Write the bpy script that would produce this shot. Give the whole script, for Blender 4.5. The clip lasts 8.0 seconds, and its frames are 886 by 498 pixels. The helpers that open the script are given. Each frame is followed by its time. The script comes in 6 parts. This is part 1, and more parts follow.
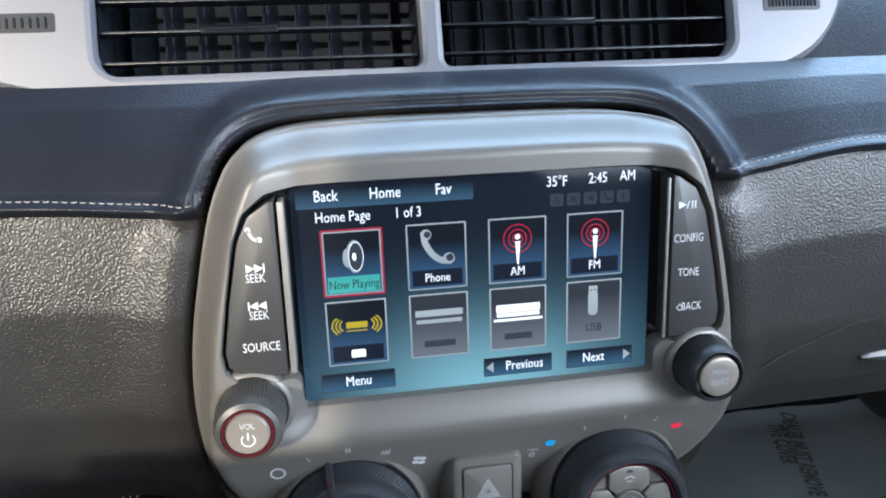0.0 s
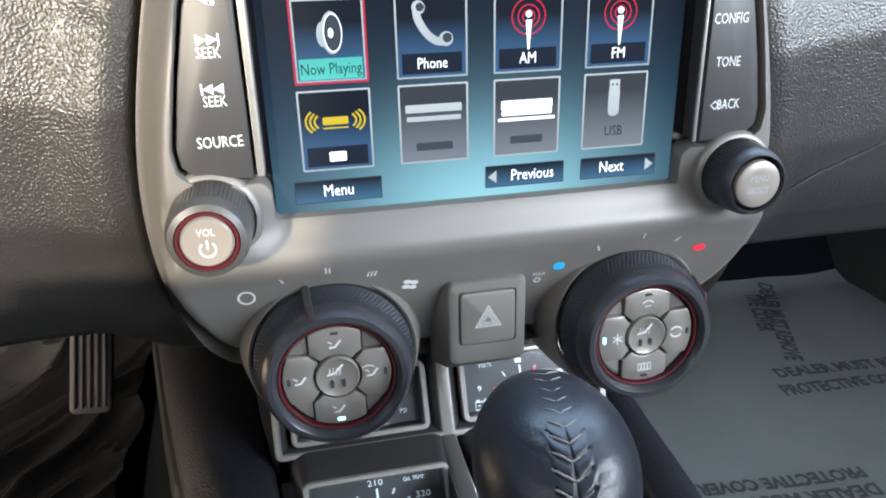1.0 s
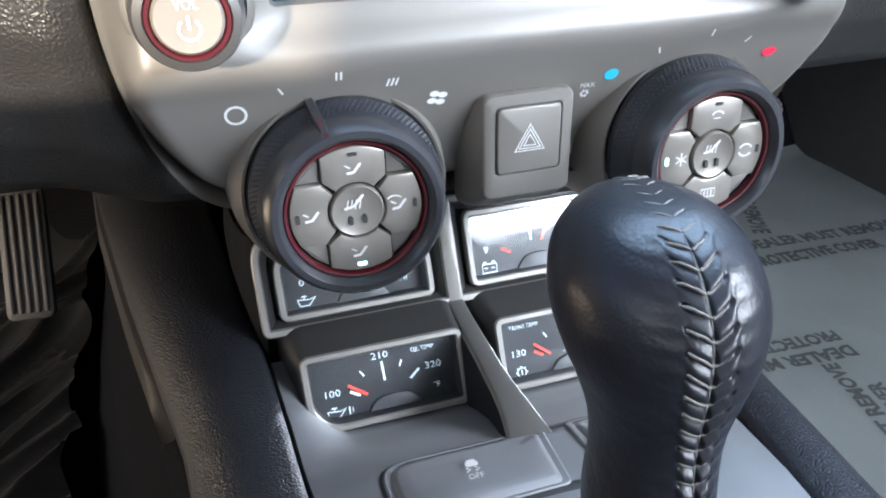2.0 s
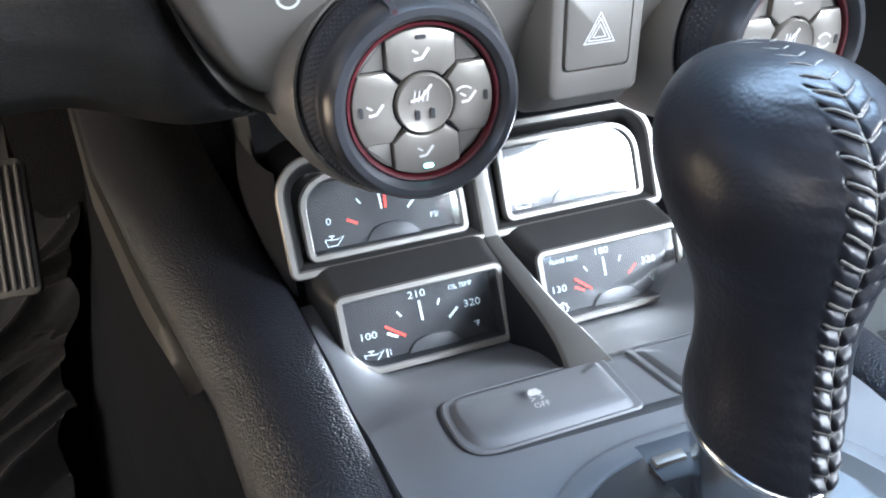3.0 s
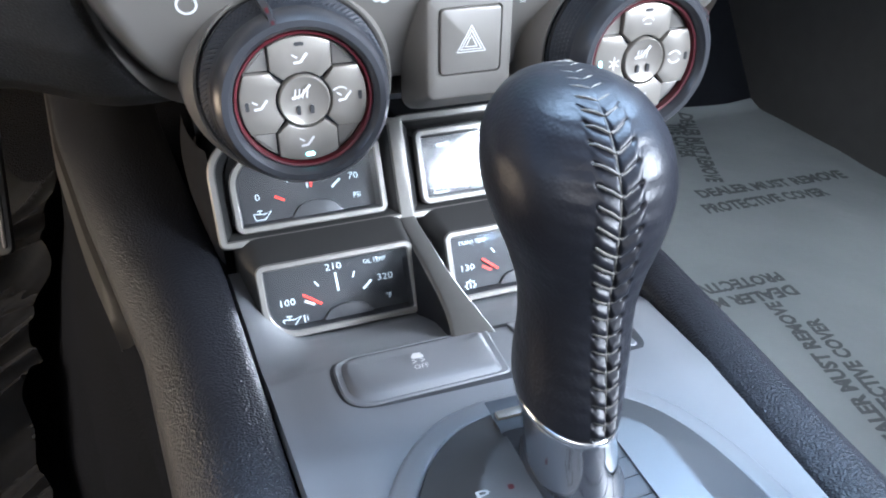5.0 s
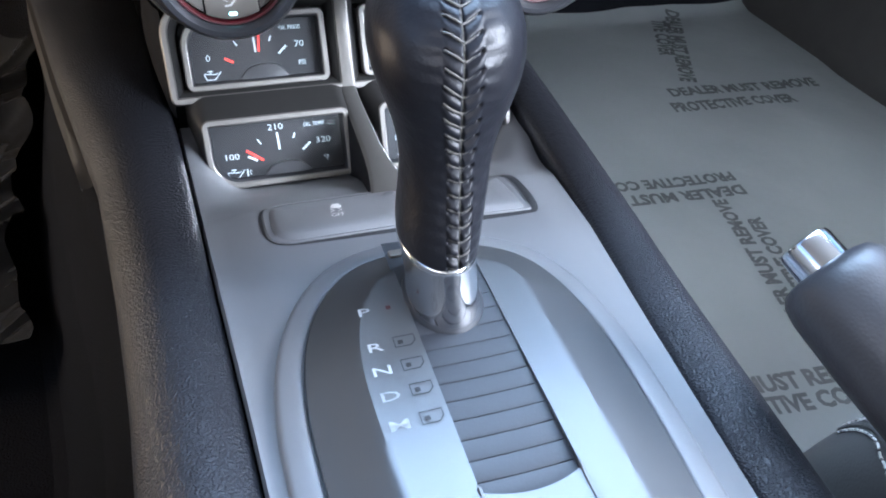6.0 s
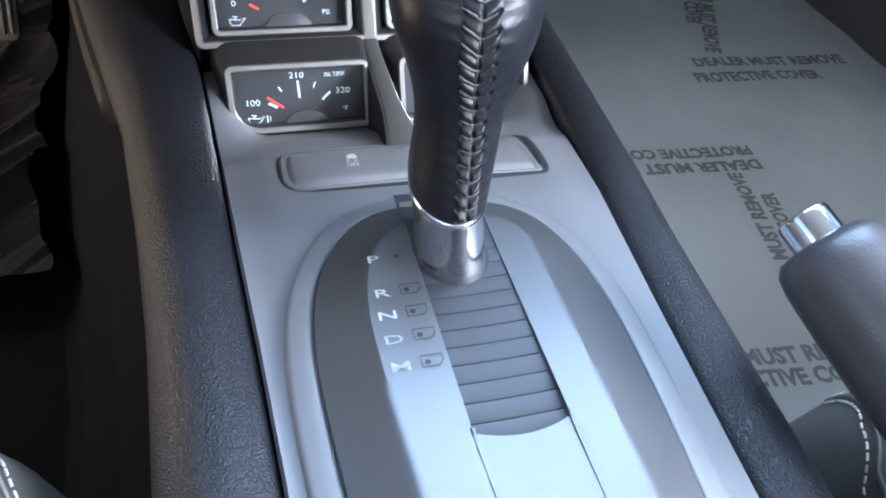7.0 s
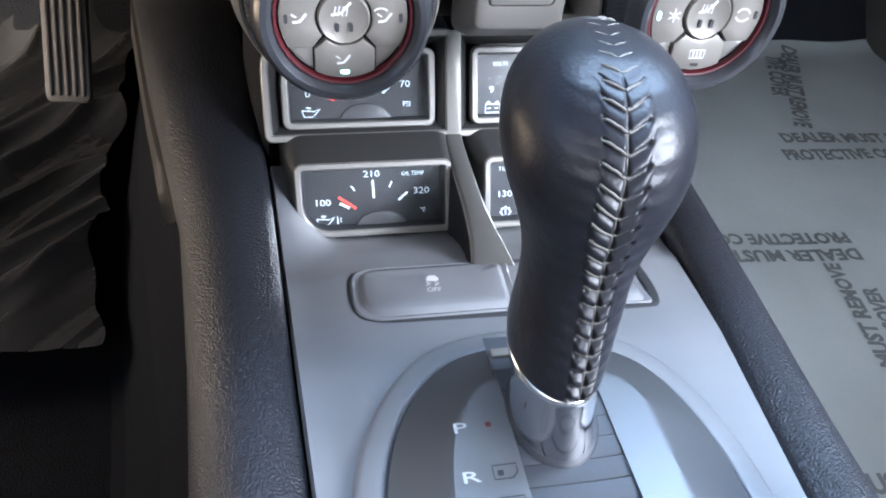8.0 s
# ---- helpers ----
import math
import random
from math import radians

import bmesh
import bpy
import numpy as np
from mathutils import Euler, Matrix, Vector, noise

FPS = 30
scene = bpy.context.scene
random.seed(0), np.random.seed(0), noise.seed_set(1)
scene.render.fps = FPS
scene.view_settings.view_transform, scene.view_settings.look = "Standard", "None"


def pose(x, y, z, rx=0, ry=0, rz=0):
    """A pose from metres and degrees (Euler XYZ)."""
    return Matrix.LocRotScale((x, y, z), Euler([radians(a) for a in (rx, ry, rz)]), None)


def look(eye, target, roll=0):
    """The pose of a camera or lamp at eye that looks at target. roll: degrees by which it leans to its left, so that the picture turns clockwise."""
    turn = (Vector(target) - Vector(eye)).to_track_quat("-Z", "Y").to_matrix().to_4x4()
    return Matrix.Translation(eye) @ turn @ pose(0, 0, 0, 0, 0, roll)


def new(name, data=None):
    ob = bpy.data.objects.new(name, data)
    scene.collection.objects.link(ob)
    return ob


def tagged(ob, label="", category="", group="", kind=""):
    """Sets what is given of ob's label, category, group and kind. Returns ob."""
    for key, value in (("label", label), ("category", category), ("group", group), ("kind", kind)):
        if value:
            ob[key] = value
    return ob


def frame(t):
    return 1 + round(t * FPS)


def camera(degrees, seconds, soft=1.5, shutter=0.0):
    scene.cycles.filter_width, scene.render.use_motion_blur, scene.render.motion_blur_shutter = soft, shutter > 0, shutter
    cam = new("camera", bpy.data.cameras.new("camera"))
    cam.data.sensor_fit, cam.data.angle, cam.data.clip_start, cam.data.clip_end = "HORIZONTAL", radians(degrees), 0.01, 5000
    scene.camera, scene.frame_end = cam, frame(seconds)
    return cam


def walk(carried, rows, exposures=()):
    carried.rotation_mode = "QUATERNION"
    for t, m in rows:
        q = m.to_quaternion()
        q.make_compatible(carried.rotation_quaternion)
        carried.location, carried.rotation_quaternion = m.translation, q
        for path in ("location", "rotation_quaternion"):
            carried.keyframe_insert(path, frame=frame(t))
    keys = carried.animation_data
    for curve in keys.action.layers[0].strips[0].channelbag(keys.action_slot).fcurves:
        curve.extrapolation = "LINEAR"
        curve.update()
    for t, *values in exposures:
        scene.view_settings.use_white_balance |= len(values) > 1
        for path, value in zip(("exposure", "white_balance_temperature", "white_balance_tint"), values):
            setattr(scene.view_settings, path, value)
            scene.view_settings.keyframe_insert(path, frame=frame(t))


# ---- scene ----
cam = camera(62.4, 8.0, soft=2.0)
PATH = [
    (0, (-0.0660, 0.0255, 0.6707), (0.0921, 0.9825, 0.4275), -2.00),
    (0.2, (-0.0625, 0.0249, 0.6637), (0.0948, 0.9255, 0.4054), -1.62),
    (0.5, (-0.0638, 0.0279, 0.6485), (0.1075, 0.9635, 0.3398), -1.66),
    (0.7, (-0.0641, 0.0405, 0.6357), (0.0993, 0.9208, 0.3183), -1.67),
    (1, (-0.0708, 0.0639, 0.6203), (0.1149, 0.9688, 0.2373), -1.45),
    (1.2, (-0.0723, 0.0730, 0.6122), (0.1156, 0.9207, 0.2267), -1.34),
    (1.5, (-0.0747, 0.0822, 0.6006), (0.1434, 0.9478, 0.1499), -1.25),
    (1.7, (-0.0856, 0.0895, 0.5791), (0.1449, 0.9117, 0.1627), -1.18),
    (2, (-0.0960, 0.1056, 0.5711), (0.1528, 0.9366, 0.0735), -1.50),
    (2.2, (-0.1067, 0.1133, 0.5636), (0.1616, 0.9309, 0.0541), -1.48),
    (3.3, (-0.1251, 0.1210, 0.5304), (0.1556, 0.9305, 0.0147), -2.41),
    (3.5, (-0.1264, 0.1217, 0.5248), (0.1588, 0.9332, 0.0148), -2.41),
    (4, (-0.1256, 0.1208, 0.5250), (0.1619, 0.9332, 0.0176), -2.22),
    (4.5, (-0.1158, 0.1057, 0.5381), (0.1718, 0.9165, 0.0283), -1.57),
    (4.7, (-0.1073, 0.0956, 0.5463), (0.1783, 0.9031, 0.0302), -0.80),
    (5.8, (-0.0778, 0.0363, 0.5735), (0.1907, 0.7575, -0.0650), 3.41),
    (6, (-0.0742, 0.0281, 0.5717), (0.1879, 0.7340, -0.0863), 4.34),
    (6.5, (-0.0711, 0.0161, 0.5708), (0.1770, 0.6962, -0.1191), 6.09),
    (7, (-0.0752, 0.0189, 0.5770), (0.1618, 0.6925, -0.1230), 6.95),
    (7.2, (-0.0742, 0.0294, 0.5756), (0.1406, 0.6884, -0.0741), 6.25),
    (7.5, (-0.0768, 0.0541, 0.5758), (0.1401, 0.7516, -0.1072), 6.59),
    (7.7, (-0.0778, 0.0645, 0.5743), (0.1127, 0.7436, -0.0621), 5.39),
    (8, (-0.0774, 0.0811, 0.5719), (0.0966, 0.8103, -0.0899), 5.30),
]
EXPOSURES = [(0.0, 1.02, 5450, 10), (1.0, 1.58, 5760, 11), (2.0, 2.05, 5680, 12), (3.5, 2.48, 5600, 11), (4.5, 2.45, 5570, 12), (6.0, 2.25, 5580, 15), (6.5, 2.08, 5580, 16), (8.0, 2.48, 5640, 15)]
walk(cam, [(t, look(eye, target, roll)) for t, eye, target, roll in PATH], EXPOSURES)


# ---- world, sun, exposure ----
SUN_TO = Vector((-0.50, -0.84, 0.22)).normalized()
world = bpy.data.worlds.new("world")
scene.world = world
world.use_nodes = True
wn = world.node_tree
sky = wn.nodes.new("ShaderNodeTexSky")
sky.sky_type = "NISHITA"
sky.sun_disc = False
sky.sun_elevation = math.asin(SUN_TO.z)
sky.sun_rotation = math.atan2(SUN_TO.x, SUN_TO.y)
wn.links.new(sky.outputs[0], wn.nodes["Background"].inputs[0])
wn.nodes["Background"].inputs[1].default_value = 0.15
sun = bpy.data.lights.new("sun", "SUN")
sun.energy = 3.2
sun.angle = radians(0.6)
sun.color = (1.0, 0.82, 0.58)
sun_ob = new("sun", sun)
sun_ob.matrix_world = look((-2, -3, 2), Vector((-2, -3, 2)) - SUN_TO)


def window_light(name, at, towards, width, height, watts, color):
    """An area lamp for daylight at an opening, real or added."""
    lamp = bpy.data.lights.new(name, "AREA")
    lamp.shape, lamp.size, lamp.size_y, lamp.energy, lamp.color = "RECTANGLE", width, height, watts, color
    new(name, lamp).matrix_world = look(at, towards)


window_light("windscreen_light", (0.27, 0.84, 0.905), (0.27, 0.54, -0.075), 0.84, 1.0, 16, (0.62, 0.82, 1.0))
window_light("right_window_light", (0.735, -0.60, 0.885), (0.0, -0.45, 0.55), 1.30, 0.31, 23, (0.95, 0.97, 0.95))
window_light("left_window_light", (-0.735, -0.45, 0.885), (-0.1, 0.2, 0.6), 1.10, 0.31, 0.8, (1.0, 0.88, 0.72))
# added warm fill for the driver footwell, no source is seen there
window_light("left_fill_light", (-0.78, 0.68, 0.40), (-0.3, 0.82, 0.12), 0.34, 0.46, 1.5, (1.0, 0.74, 0.46))


# ---- materials ----
def material(name, color, rough=0.5, metal=0.0, grain=0.0, grain_size=0.002, wear=0.12, wear_size=0.03, coat=0.0,
             spec=0.5, kind="noise", rough_var=0.06, stretch=(1, 1, 1), emit=0.0, aniso=0.0):
    m = bpy.data.materials.new(name)
    m.use_nodes = True
    n, l = m.node_tree.nodes, m.node_tree.links
    b = n["Principled BSDF"]
    b.inputs["Metallic"].default_value = metal
    b.inputs["Specular IOR Level"].default_value = spec
    b.inputs["Coat Weight"].default_value = coat
    b.inputs["Coat Roughness"].default_value = 0.04
    b.inputs["Anisotropic"].default_value = aniso
    tc = n.new("ShaderNodeTexCoord")
    mp = n.new("ShaderNodeMapping")
    mp.inputs["Scale"].default_value = stretch
    l.new(tc.outputs["Object"], mp.inputs["Vector"])
    big = n.new("ShaderNodeTexNoise")
    big.inputs["Scale"].default_value = 1 / wear_size
    big.inputs["Detail"].default_value = 6
    l.new(mp.outputs[0], big.inputs["Vector"])
    ramp = n.new("ShaderNodeMix")
    ramp.data_type = "RGBA"
    dark = [max(c * (1 - wear), 0) for c in color]
    light = [min(c * (1 + wear), 1) for c in color]
    ramp.inputs[6].default_value = (*dark, 1)
    ramp.inputs[7].default_value = (*light, 1)
    l.new(big.outputs["Fac"], ramp.inputs[0])
    l.new(ramp.outputs[2], b.inputs["Base Color"])
    rr = n.new("ShaderNodeMapRange")
    rr.inputs["To Min"].default_value = max(rough - rough_var, 0.02)
    rr.inputs["To Max"].default_value = min(rough + rough_var, 1.0)
    l.new(big.outputs["Fac"], rr.inputs["Value"])
    l.new(rr.outputs[0], b.inputs["Roughness"])
    if grain:
        if kind == "leather":
            tex = n.new("ShaderNodeTexVoronoi")
            tex.feature = "SMOOTH_F1"
            tex.inputs["Smoothness"].default_value = 0.35
            warp = n.new("ShaderNodeTexNoise")
            warp.inputs["Scale"].default_value = 0.6 / grain_size
            l.new(mp.outputs[0], warp.inputs["Vector"])
            vm = n.new("ShaderNodeVectorMath")
            vm.operation = "MULTIPLY_ADD"
            vm.inputs[1].default_value = (grain_size * 0.5,) * 3
            l.new(warp.outputs["Color"], vm.inputs[0])
            l.new(mp.outputs[0], vm.inputs[2])
            tex.inputs["Scale"].default_value = 1 / grain_size
            l.new(vm.outputs[0], tex.inputs["Vector"])
            dome = n.new("ShaderNodeMapRange")
            dome.inputs["From Max"].default_value = 0.75
            dome.inputs["To Min"].default_value = 1.0
            dome.inputs["To Max"].default_value = 0.0
            l.new(tex.outputs["Distance"], dome.inputs["Value"])
            height = dome.outputs[0]
        else:
            tex = n.new("ShaderNodeTexNoise")
            tex.inputs["Scale"].default_value = 1 / grain_size
            tex.inputs["Detail"].default_value = 4
            l.new(mp.outputs[0], tex.inputs["Vector"])
            height = tex.outputs["Fac"]
        bump = n.new("ShaderNodeBump")
        bump.inputs["Strength"].default_value = 1.0
        bump.inputs["Distance"].default_value = grain
        l.new(height, bump.inputs["Height"])
        l.new(bump.outputs[0], b.inputs["Normal"])
    if emit:
        b.inputs["Emission Color"].default_value = (*color, 1)
        b.inputs["Emission Strength"].default_value = emit
    return m


SOFT_TOP = material("grained_dash", (0.0105, 0.0115, 0.0160), 0.35, grain=0.00011, grain_size=0.0010, kind="leather", wear=0.25, spec=0.33)
BOLSTER = material("grained_bolster", (0.016, 0.0168, 0.0210), 0.42, grain=0.00034, grain_size=0.0010, kind="leather", wear=0.25, spec=0.30)
LEATHER = material("black_leather", (0.0105, 0.011, 0.0145), 0.36, spec=0.26, grain=0.00005, grain_size=0.0012, kind="leather", wear=0.3, wear_size=0.012, rough_var=0.05)
SEAT_LEATHER = material("seat_leather", (0.085, 0.080, 0.076), 0.5, grain=0.00006, grain_size=0.0014, kind="leather", wear=0.2)
BRAKE_LEATHER = material("brake_leather", (0.036, 0.036, 0.040), 0.42, grain=0.00006, grain_size=0.0013, kind="leather", wear=0.2)
FASCIA = material("satin_grey_plastic", (0.130, 0.122, 0.111), 0.42, metal=0.25, grain=0.00005, grain_size=0.0004, wear=0.06)
CONSOLE = material("grey_console_plastic", (0.135, 0.14, 0.15), 0.52, metal=0.08, grain=0.00006, grain_size=0.0004, wear=0.08)
PLATE = material("satin_metal_plate", (0.122, 0.127, 0.134), 0.47, metal=0.8, grain=0.00004, grain_size=0.0004, wear=0.07)
SILVER = material("silver_paint", (0.145, 0.145, 0.16), 0.42, metal=0.25, grain=0.00003, grain_size=0.0005, wear=0.05)
FRAME = material("gauge_frame_silver", (0.225, 0.217, 0.203), 0.42, metal=0.5, wear=0.12, wear_size=0.01)
CHROME = material("chrome", (0.66, 0.67, 0.69), 0.13, metal=1.0, wear=0.05, rough_var=0.04)
RUBBER = material("black_rubber", (0.014, 0.0165, 0.0225), 0.5, grain=0.00005, grain_size=0.0008, wear=0.2)
# black plastic, darkened and dulled past its own tone to stand in for shade
SHADED_BLACK = material("shaded_black_plastic", (0.007, 0.0075, 0.0095), 0.75, grain=0.00006, grain_size=0.0005, wear=0.15, spec=0.08)
HOOD_GREY = material("dark_grey_hood_plastic", (0.022, 0.0215, 0.021), 0.48, grain=0.00006, grain_size=0.0005, wear=0.15)
SPINE = material("brown_grey_spine_plastic", (0.060, 0.058, 0.055), 0.46, grain=0.00006, grain_size=0.0005, wear=0.1)
# the pad metal again, darker in colour for the shade of dished corners
SHADED_PAD = material("shaded_pad_metal", (0.165, 0.155, 0.142), 0.32, metal=0.45, wear=0.07, wear_size=0.01)
LOWER_PAD = material("grained_lower_dash", (0.0215, 0.0203, 0.019), 0.36, grain=0.00018, grain_size=0.0011, kind="leather", wear=0.25, spec=0.42)
PAD = material("pad_button_metal", (0.192, 0.178, 0.158), 0.34, metal=0.45, wear=0.07, wear_size=0.01)
BUTTON_BLACK = material("black_button_plastic", (0.018, 0.019, 0.022), 0.4, grain=0.00004, grain_size=0.0005, wear=0.1)
EDGE_STRIP = material("edge_strip_plastic", (0.024, 0.022, 0.0195), 0.45, wear=0.15)
PEDAL_GREY = material("pedal_grey", (0.032, 0.031, 0.030), 0.5, wear=0.2, wear_size=0.02)
KNOB_FACE = material("warm_knob_face", (0.205, 0.182, 0.156), 0.38, metal=0.3, wear=0.06)
KNURL = material("knurled_grey", (0.040, 0.038, 0.036), 0.42, wear=0.12)
BUTTON_COLUMN = material("button_column_plastic", (0.030, 0.0295, 0.0295), 0.42, grain=0.00004, grain_size=0.0005, wear=0.1)
BUTTON_DARK = material("dark_button_plastic", (0.06, 0.058, 0.057), 0.40, grain=0.00004, grain_size=0.0005, wear=0.1)
GLOSS_BLACK = material("gloss_black", (0.008, 0.009, 0.011), 0.12, wear=0.2)
MATT_BLACK = material("matt_black", (0.017, 0.018, 0.021), 0.6, grain=0.0002, grain_size=0.001, wear=0.2)
VENT_BLACK = material("vent_plastic", (0.011, 0.013, 0.018), 0.40, wear=0.2, spec=0.35)
VANE_BLACK = material("vent_vane_plastic", (0.008, 0.0100, 0.015), 0.7, wear=0.2, spec=0.12)
LETTER_PRINT = material("grey_letter_print", (0.30, 0.32, 0.345), 0.5, wear=0.1, wear_size=0.003)
# dimmer, blotchier letter print for D and M
DIM_PRINT = material("dim_letter_print", (0.20, 0.215, 0.23), 0.5, wear=0.5, wear_size=0.002)
PAD_PRINT = material("pad_print", (0.48, 0.48, 0.48), 0.5, wear=0.1, wear_size=0.004)
WHITE_PRINT = material("white_print", (0.50, 0.51, 0.51), 0.5, wear=0.05, wear_size=0.004)
BLUE_PRINT = material("blue_print", (0.03, 0.32, 0.62), 0.45)
RED_PRINT = material("red_print", (0.75, 0.02, 0.05), 0.45)
RED_RING = material("dark_red_ring", (0.05, 0.005, 0.008), 0.3)
NEEDLE = material("needle_red", (0.9, 0.06, 0.04), 0.4, emit=0.25)
DIAL = material("dial_black", (0.018, 0.02, 0.023), 0.45, wear=0.2, wear_size=0.006, grain=0.00004, grain_size=0.0008)
DIAL_HUB = material("dial_hub_grey", (0.05, 0.052, 0.056), 0.4, wear=0.1, wear_size=0.01)
DIAL_PRINT = material("dial_print", (0.62, 0.72, 0.75), 0.5, emit=0.12)
LED = material("indicator_led", (0.35, 0.9, 0.88), 0.3, emit=1.2)
LED_OFF = material("indicator_unlit", (0.03, 0.03, 0.032), 0.3)
THREAD = material("grey_thread", (0.095, 0.091, 0.084), 0.75, grain=0.0003, grain_size=0.0006, wear=0.2, wear_size=0.004)
WHITE_THREAD = material("white_thread", (0.5, 0.48, 0.44), 0.75, grain=0.0002, grain_size=0.0005)
HEM_THREAD = material("hem_thread", (0.30, 0.27, 0.23), 0.75, grain=0.0002, grain_size=0.0005)
CARPET = material("black_carpet", (0.006, 0.0066, 0.0085), 0.95, grain=0.003, grain_size=0.002, wear=0.4, spec=0.1)
FILM = material("grey_floor_film", (0.165, 0.178, 0.178), 0.32, grain=0.0016, grain_size=0.06, wear=0.12, wear_size=0.12, spec=0.5)
FILM_PRINT = material("film_print", (0.050, 0.054, 0.054), 0.6, wear=0.5, wear_size=0.02)
CLEAR_FILM = material("dark_plastic_film", (0.028, 0.029, 0.030), 0.12, grain=0.0008, grain_size=0.02, wear=0.6, wear_size=0.1, spec=0.75)
DOOR_TRIM = material("door_trim", (0.11, 0.105, 0.10), 0.6, grain=0.0008, grain_size=0.002, wear=0.2)
HEADLINER = material("headliner", (0.32, 0.31, 0.30), 0.95, grain=0.0006, grain_size=0.002, wear=0.1)


def glass_material(name, rough, tint):
    m = bpy.data.materials.new(name)
    m.use_nodes = True
    n, l = m.node_tree.nodes, m.node_tree.links
    n.remove(n["Principled BSDF"])
    clear = n.new("ShaderNodeBsdfTransparent")
    clear.inputs[0].default_value = (*tint, 1)
    gloss = n.new("ShaderNodeBsdfGlossy")
    gloss.inputs["Roughness"].default_value = rough
    tc = n.new("ShaderNodeTexCoord")
    dust = n.new("ShaderNodeTexNoise")
    dust.inputs["Scale"].default_value = 350
    dust.inputs["Detail"].default_value = 3
    l.new(tc.outputs["Object"], dust.inputs["Vector"])
    mr = n.new("ShaderNodeMapRange")
    mr.inputs["From Min"].default_value = 0.35
    mr.inputs["From Max"].default_value = 0.75
    mr.inputs["To Min"].default_value = rough
    mr.inputs["To Max"].default_value = rough * 2.2
    l.new(dust.outputs["Fac"], mr.inputs["Value"])
    l.new(mr.outputs[0], gloss.inputs["Roughness"])
    fr = n.new("ShaderNodeFresnel")
    fr.inputs[0].default_value = 1.75
    mix = n.new("ShaderNodeMixShader")
    l.new(fr.outputs[0], mix.inputs[0])
    l.new(clear.outputs[0], mix.inputs[1])
    l.new(gloss.outputs[0], mix.inputs[2])
    l.new(mix.outputs[0], n["Material Output"].inputs[0])
    return m


LENS = glass_material("gauge_lens", 0.06, (0.9, 0.92, 0.94))


def screen_material(name, low, high, z0, z1, strength, spot=None, rough=0.12):
    """A lit display whose colour runs from low at z0 to high at z1, with a brighter glow round spot."""
    m = bpy.data.materials.new(name)
    m.use_nodes = True
    n, l = m.node_tree.nodes, m.node_tree.links
    b = n["Principled BSDF"]
    b.inputs["Base Color"].default_value = (0.006, 0.007, 0.009, 1)
    b.inputs["Roughness"].default_value = rough
    b.inputs["Specular IOR Level"].default_value = 0.05
    tc = n.new("ShaderNodeTexCoord")
    sep = n.new("ShaderNodeSeparateXYZ")
    l.new(tc.outputs["Object"], sep.inputs[0])
    mr = n.new("ShaderNodeMapRange")
    mr.inputs["From Min"].default_value, mr.inputs["From Max"].default_value = z0, z1
    l.new(sep.outputs["Z"], mr.inputs["Value"])
    mix = n.new("ShaderNodeMix")
    mix.data_type = "RGBA"
    mix.inputs[6].default_value, mix.inputs[7].default_value = (*low, 1), (*high, 1)
    l.new(mr.outputs[0], mix.inputs[0])
    out = mix.outputs[2]
    if spot:
        (sx, sz, wx, wz), glow = spot
        def axis(name, centre, width):
            a = n.new("ShaderNodeMath")
            a.operation = "SUBTRACT"
            a.inputs[1].default_value = centre
            l.new(sep.outputs[name], a.inputs[0])
            d = n.new("ShaderNodeMath")
            d.operation = "DIVIDE"
            d.inputs[1].default_value = width
            l.new(a.outputs[0], d.inputs[0])
            s = n.new("ShaderNodeMath")
            s.operation = "MULTIPLY"
            l.new(d.outputs[0], s.inputs[0])
            l.new(d.outputs[0], s.inputs[1])
            return s.outputs[0]
        add = n.new("ShaderNodeMath")
        l.new(axis("X", sx, wx), add.inputs[0])
        l.new(axis("Z", sz, wz), add.inputs[1])
        e = n.new("ShaderNodeMath")
        e.operation = "POWER"
        e.inputs[0].default_value = 0.37
        l.new(add.outputs[0], e.inputs[1])
        mix2 = n.new("ShaderNodeMix")
        mix2.data_type = "RGBA"
        mix2.inputs[7].default_value = (*glow, 1)
        l.new(e.outputs[0], mix2.inputs[0])
        l.new(out, mix2.inputs[6])
        out = mix2.outputs[2]
    l.new(out, b.inputs["Emission Color"])
    b.inputs["Emission Strength"].default_value = strength
    return m


SCREEN_E = 0.34
SCREEN_BG = screen_material("screen_background", (0.014, 0.040, 0.075), (0.006, 0.010, 0.018), 0.535, 0.60, SCREEN_E,
                            ((0.003, 0.522, 0.056, 0.036), (0.40, 0.76, 0.80)))
TILE_BLUE = screen_material("tile_blue", (0.055, 0.13, 0.24), (0.005, 0.007, 0.012), -0.002, 0.011, SCREEN_E)
TILE_GREY = screen_material("tile_grey", (0.24, 0.26, 0.27), (0.05, 0.055, 0.06), -0.008, 0.013, SCREEN_E)
TILE_DARK = screen_material("tile_dark", (0.010, 0.014, 0.026), (0.012, 0.02, 0.035), -0.01, 0.01, SCREEN_E)
SCREEN_TEAL = screen_material("screen_teal", (0.15, 0.72, 0.58), (0.12, 0.55, 0.45), -0.012, 0.0, SCREEN_E)
SCREEN_WHITE = screen_material("screen_white", (0.95, 0.97, 0.92), (0.95, 0.97, 0.92), 0, 1, SCREEN_E * 2.2)
SCREEN_GREY = screen_material("screen_grey", (0.5, 0.55, 0.54), (0.72, 0.76, 0.72), -0.01, 0.01, SCREEN_E)
SCREEN_DIM = screen_material("screen_dim", (0.06, 0.075, 0.085), (0.06, 0.075, 0.085), 0, 1, SCREEN_E)
SCREEN_INK = screen_material("screen_ink", (0.02, 0.03, 0.03), (0.02, 0.03, 0.03), 0, 1, SCREEN_E)
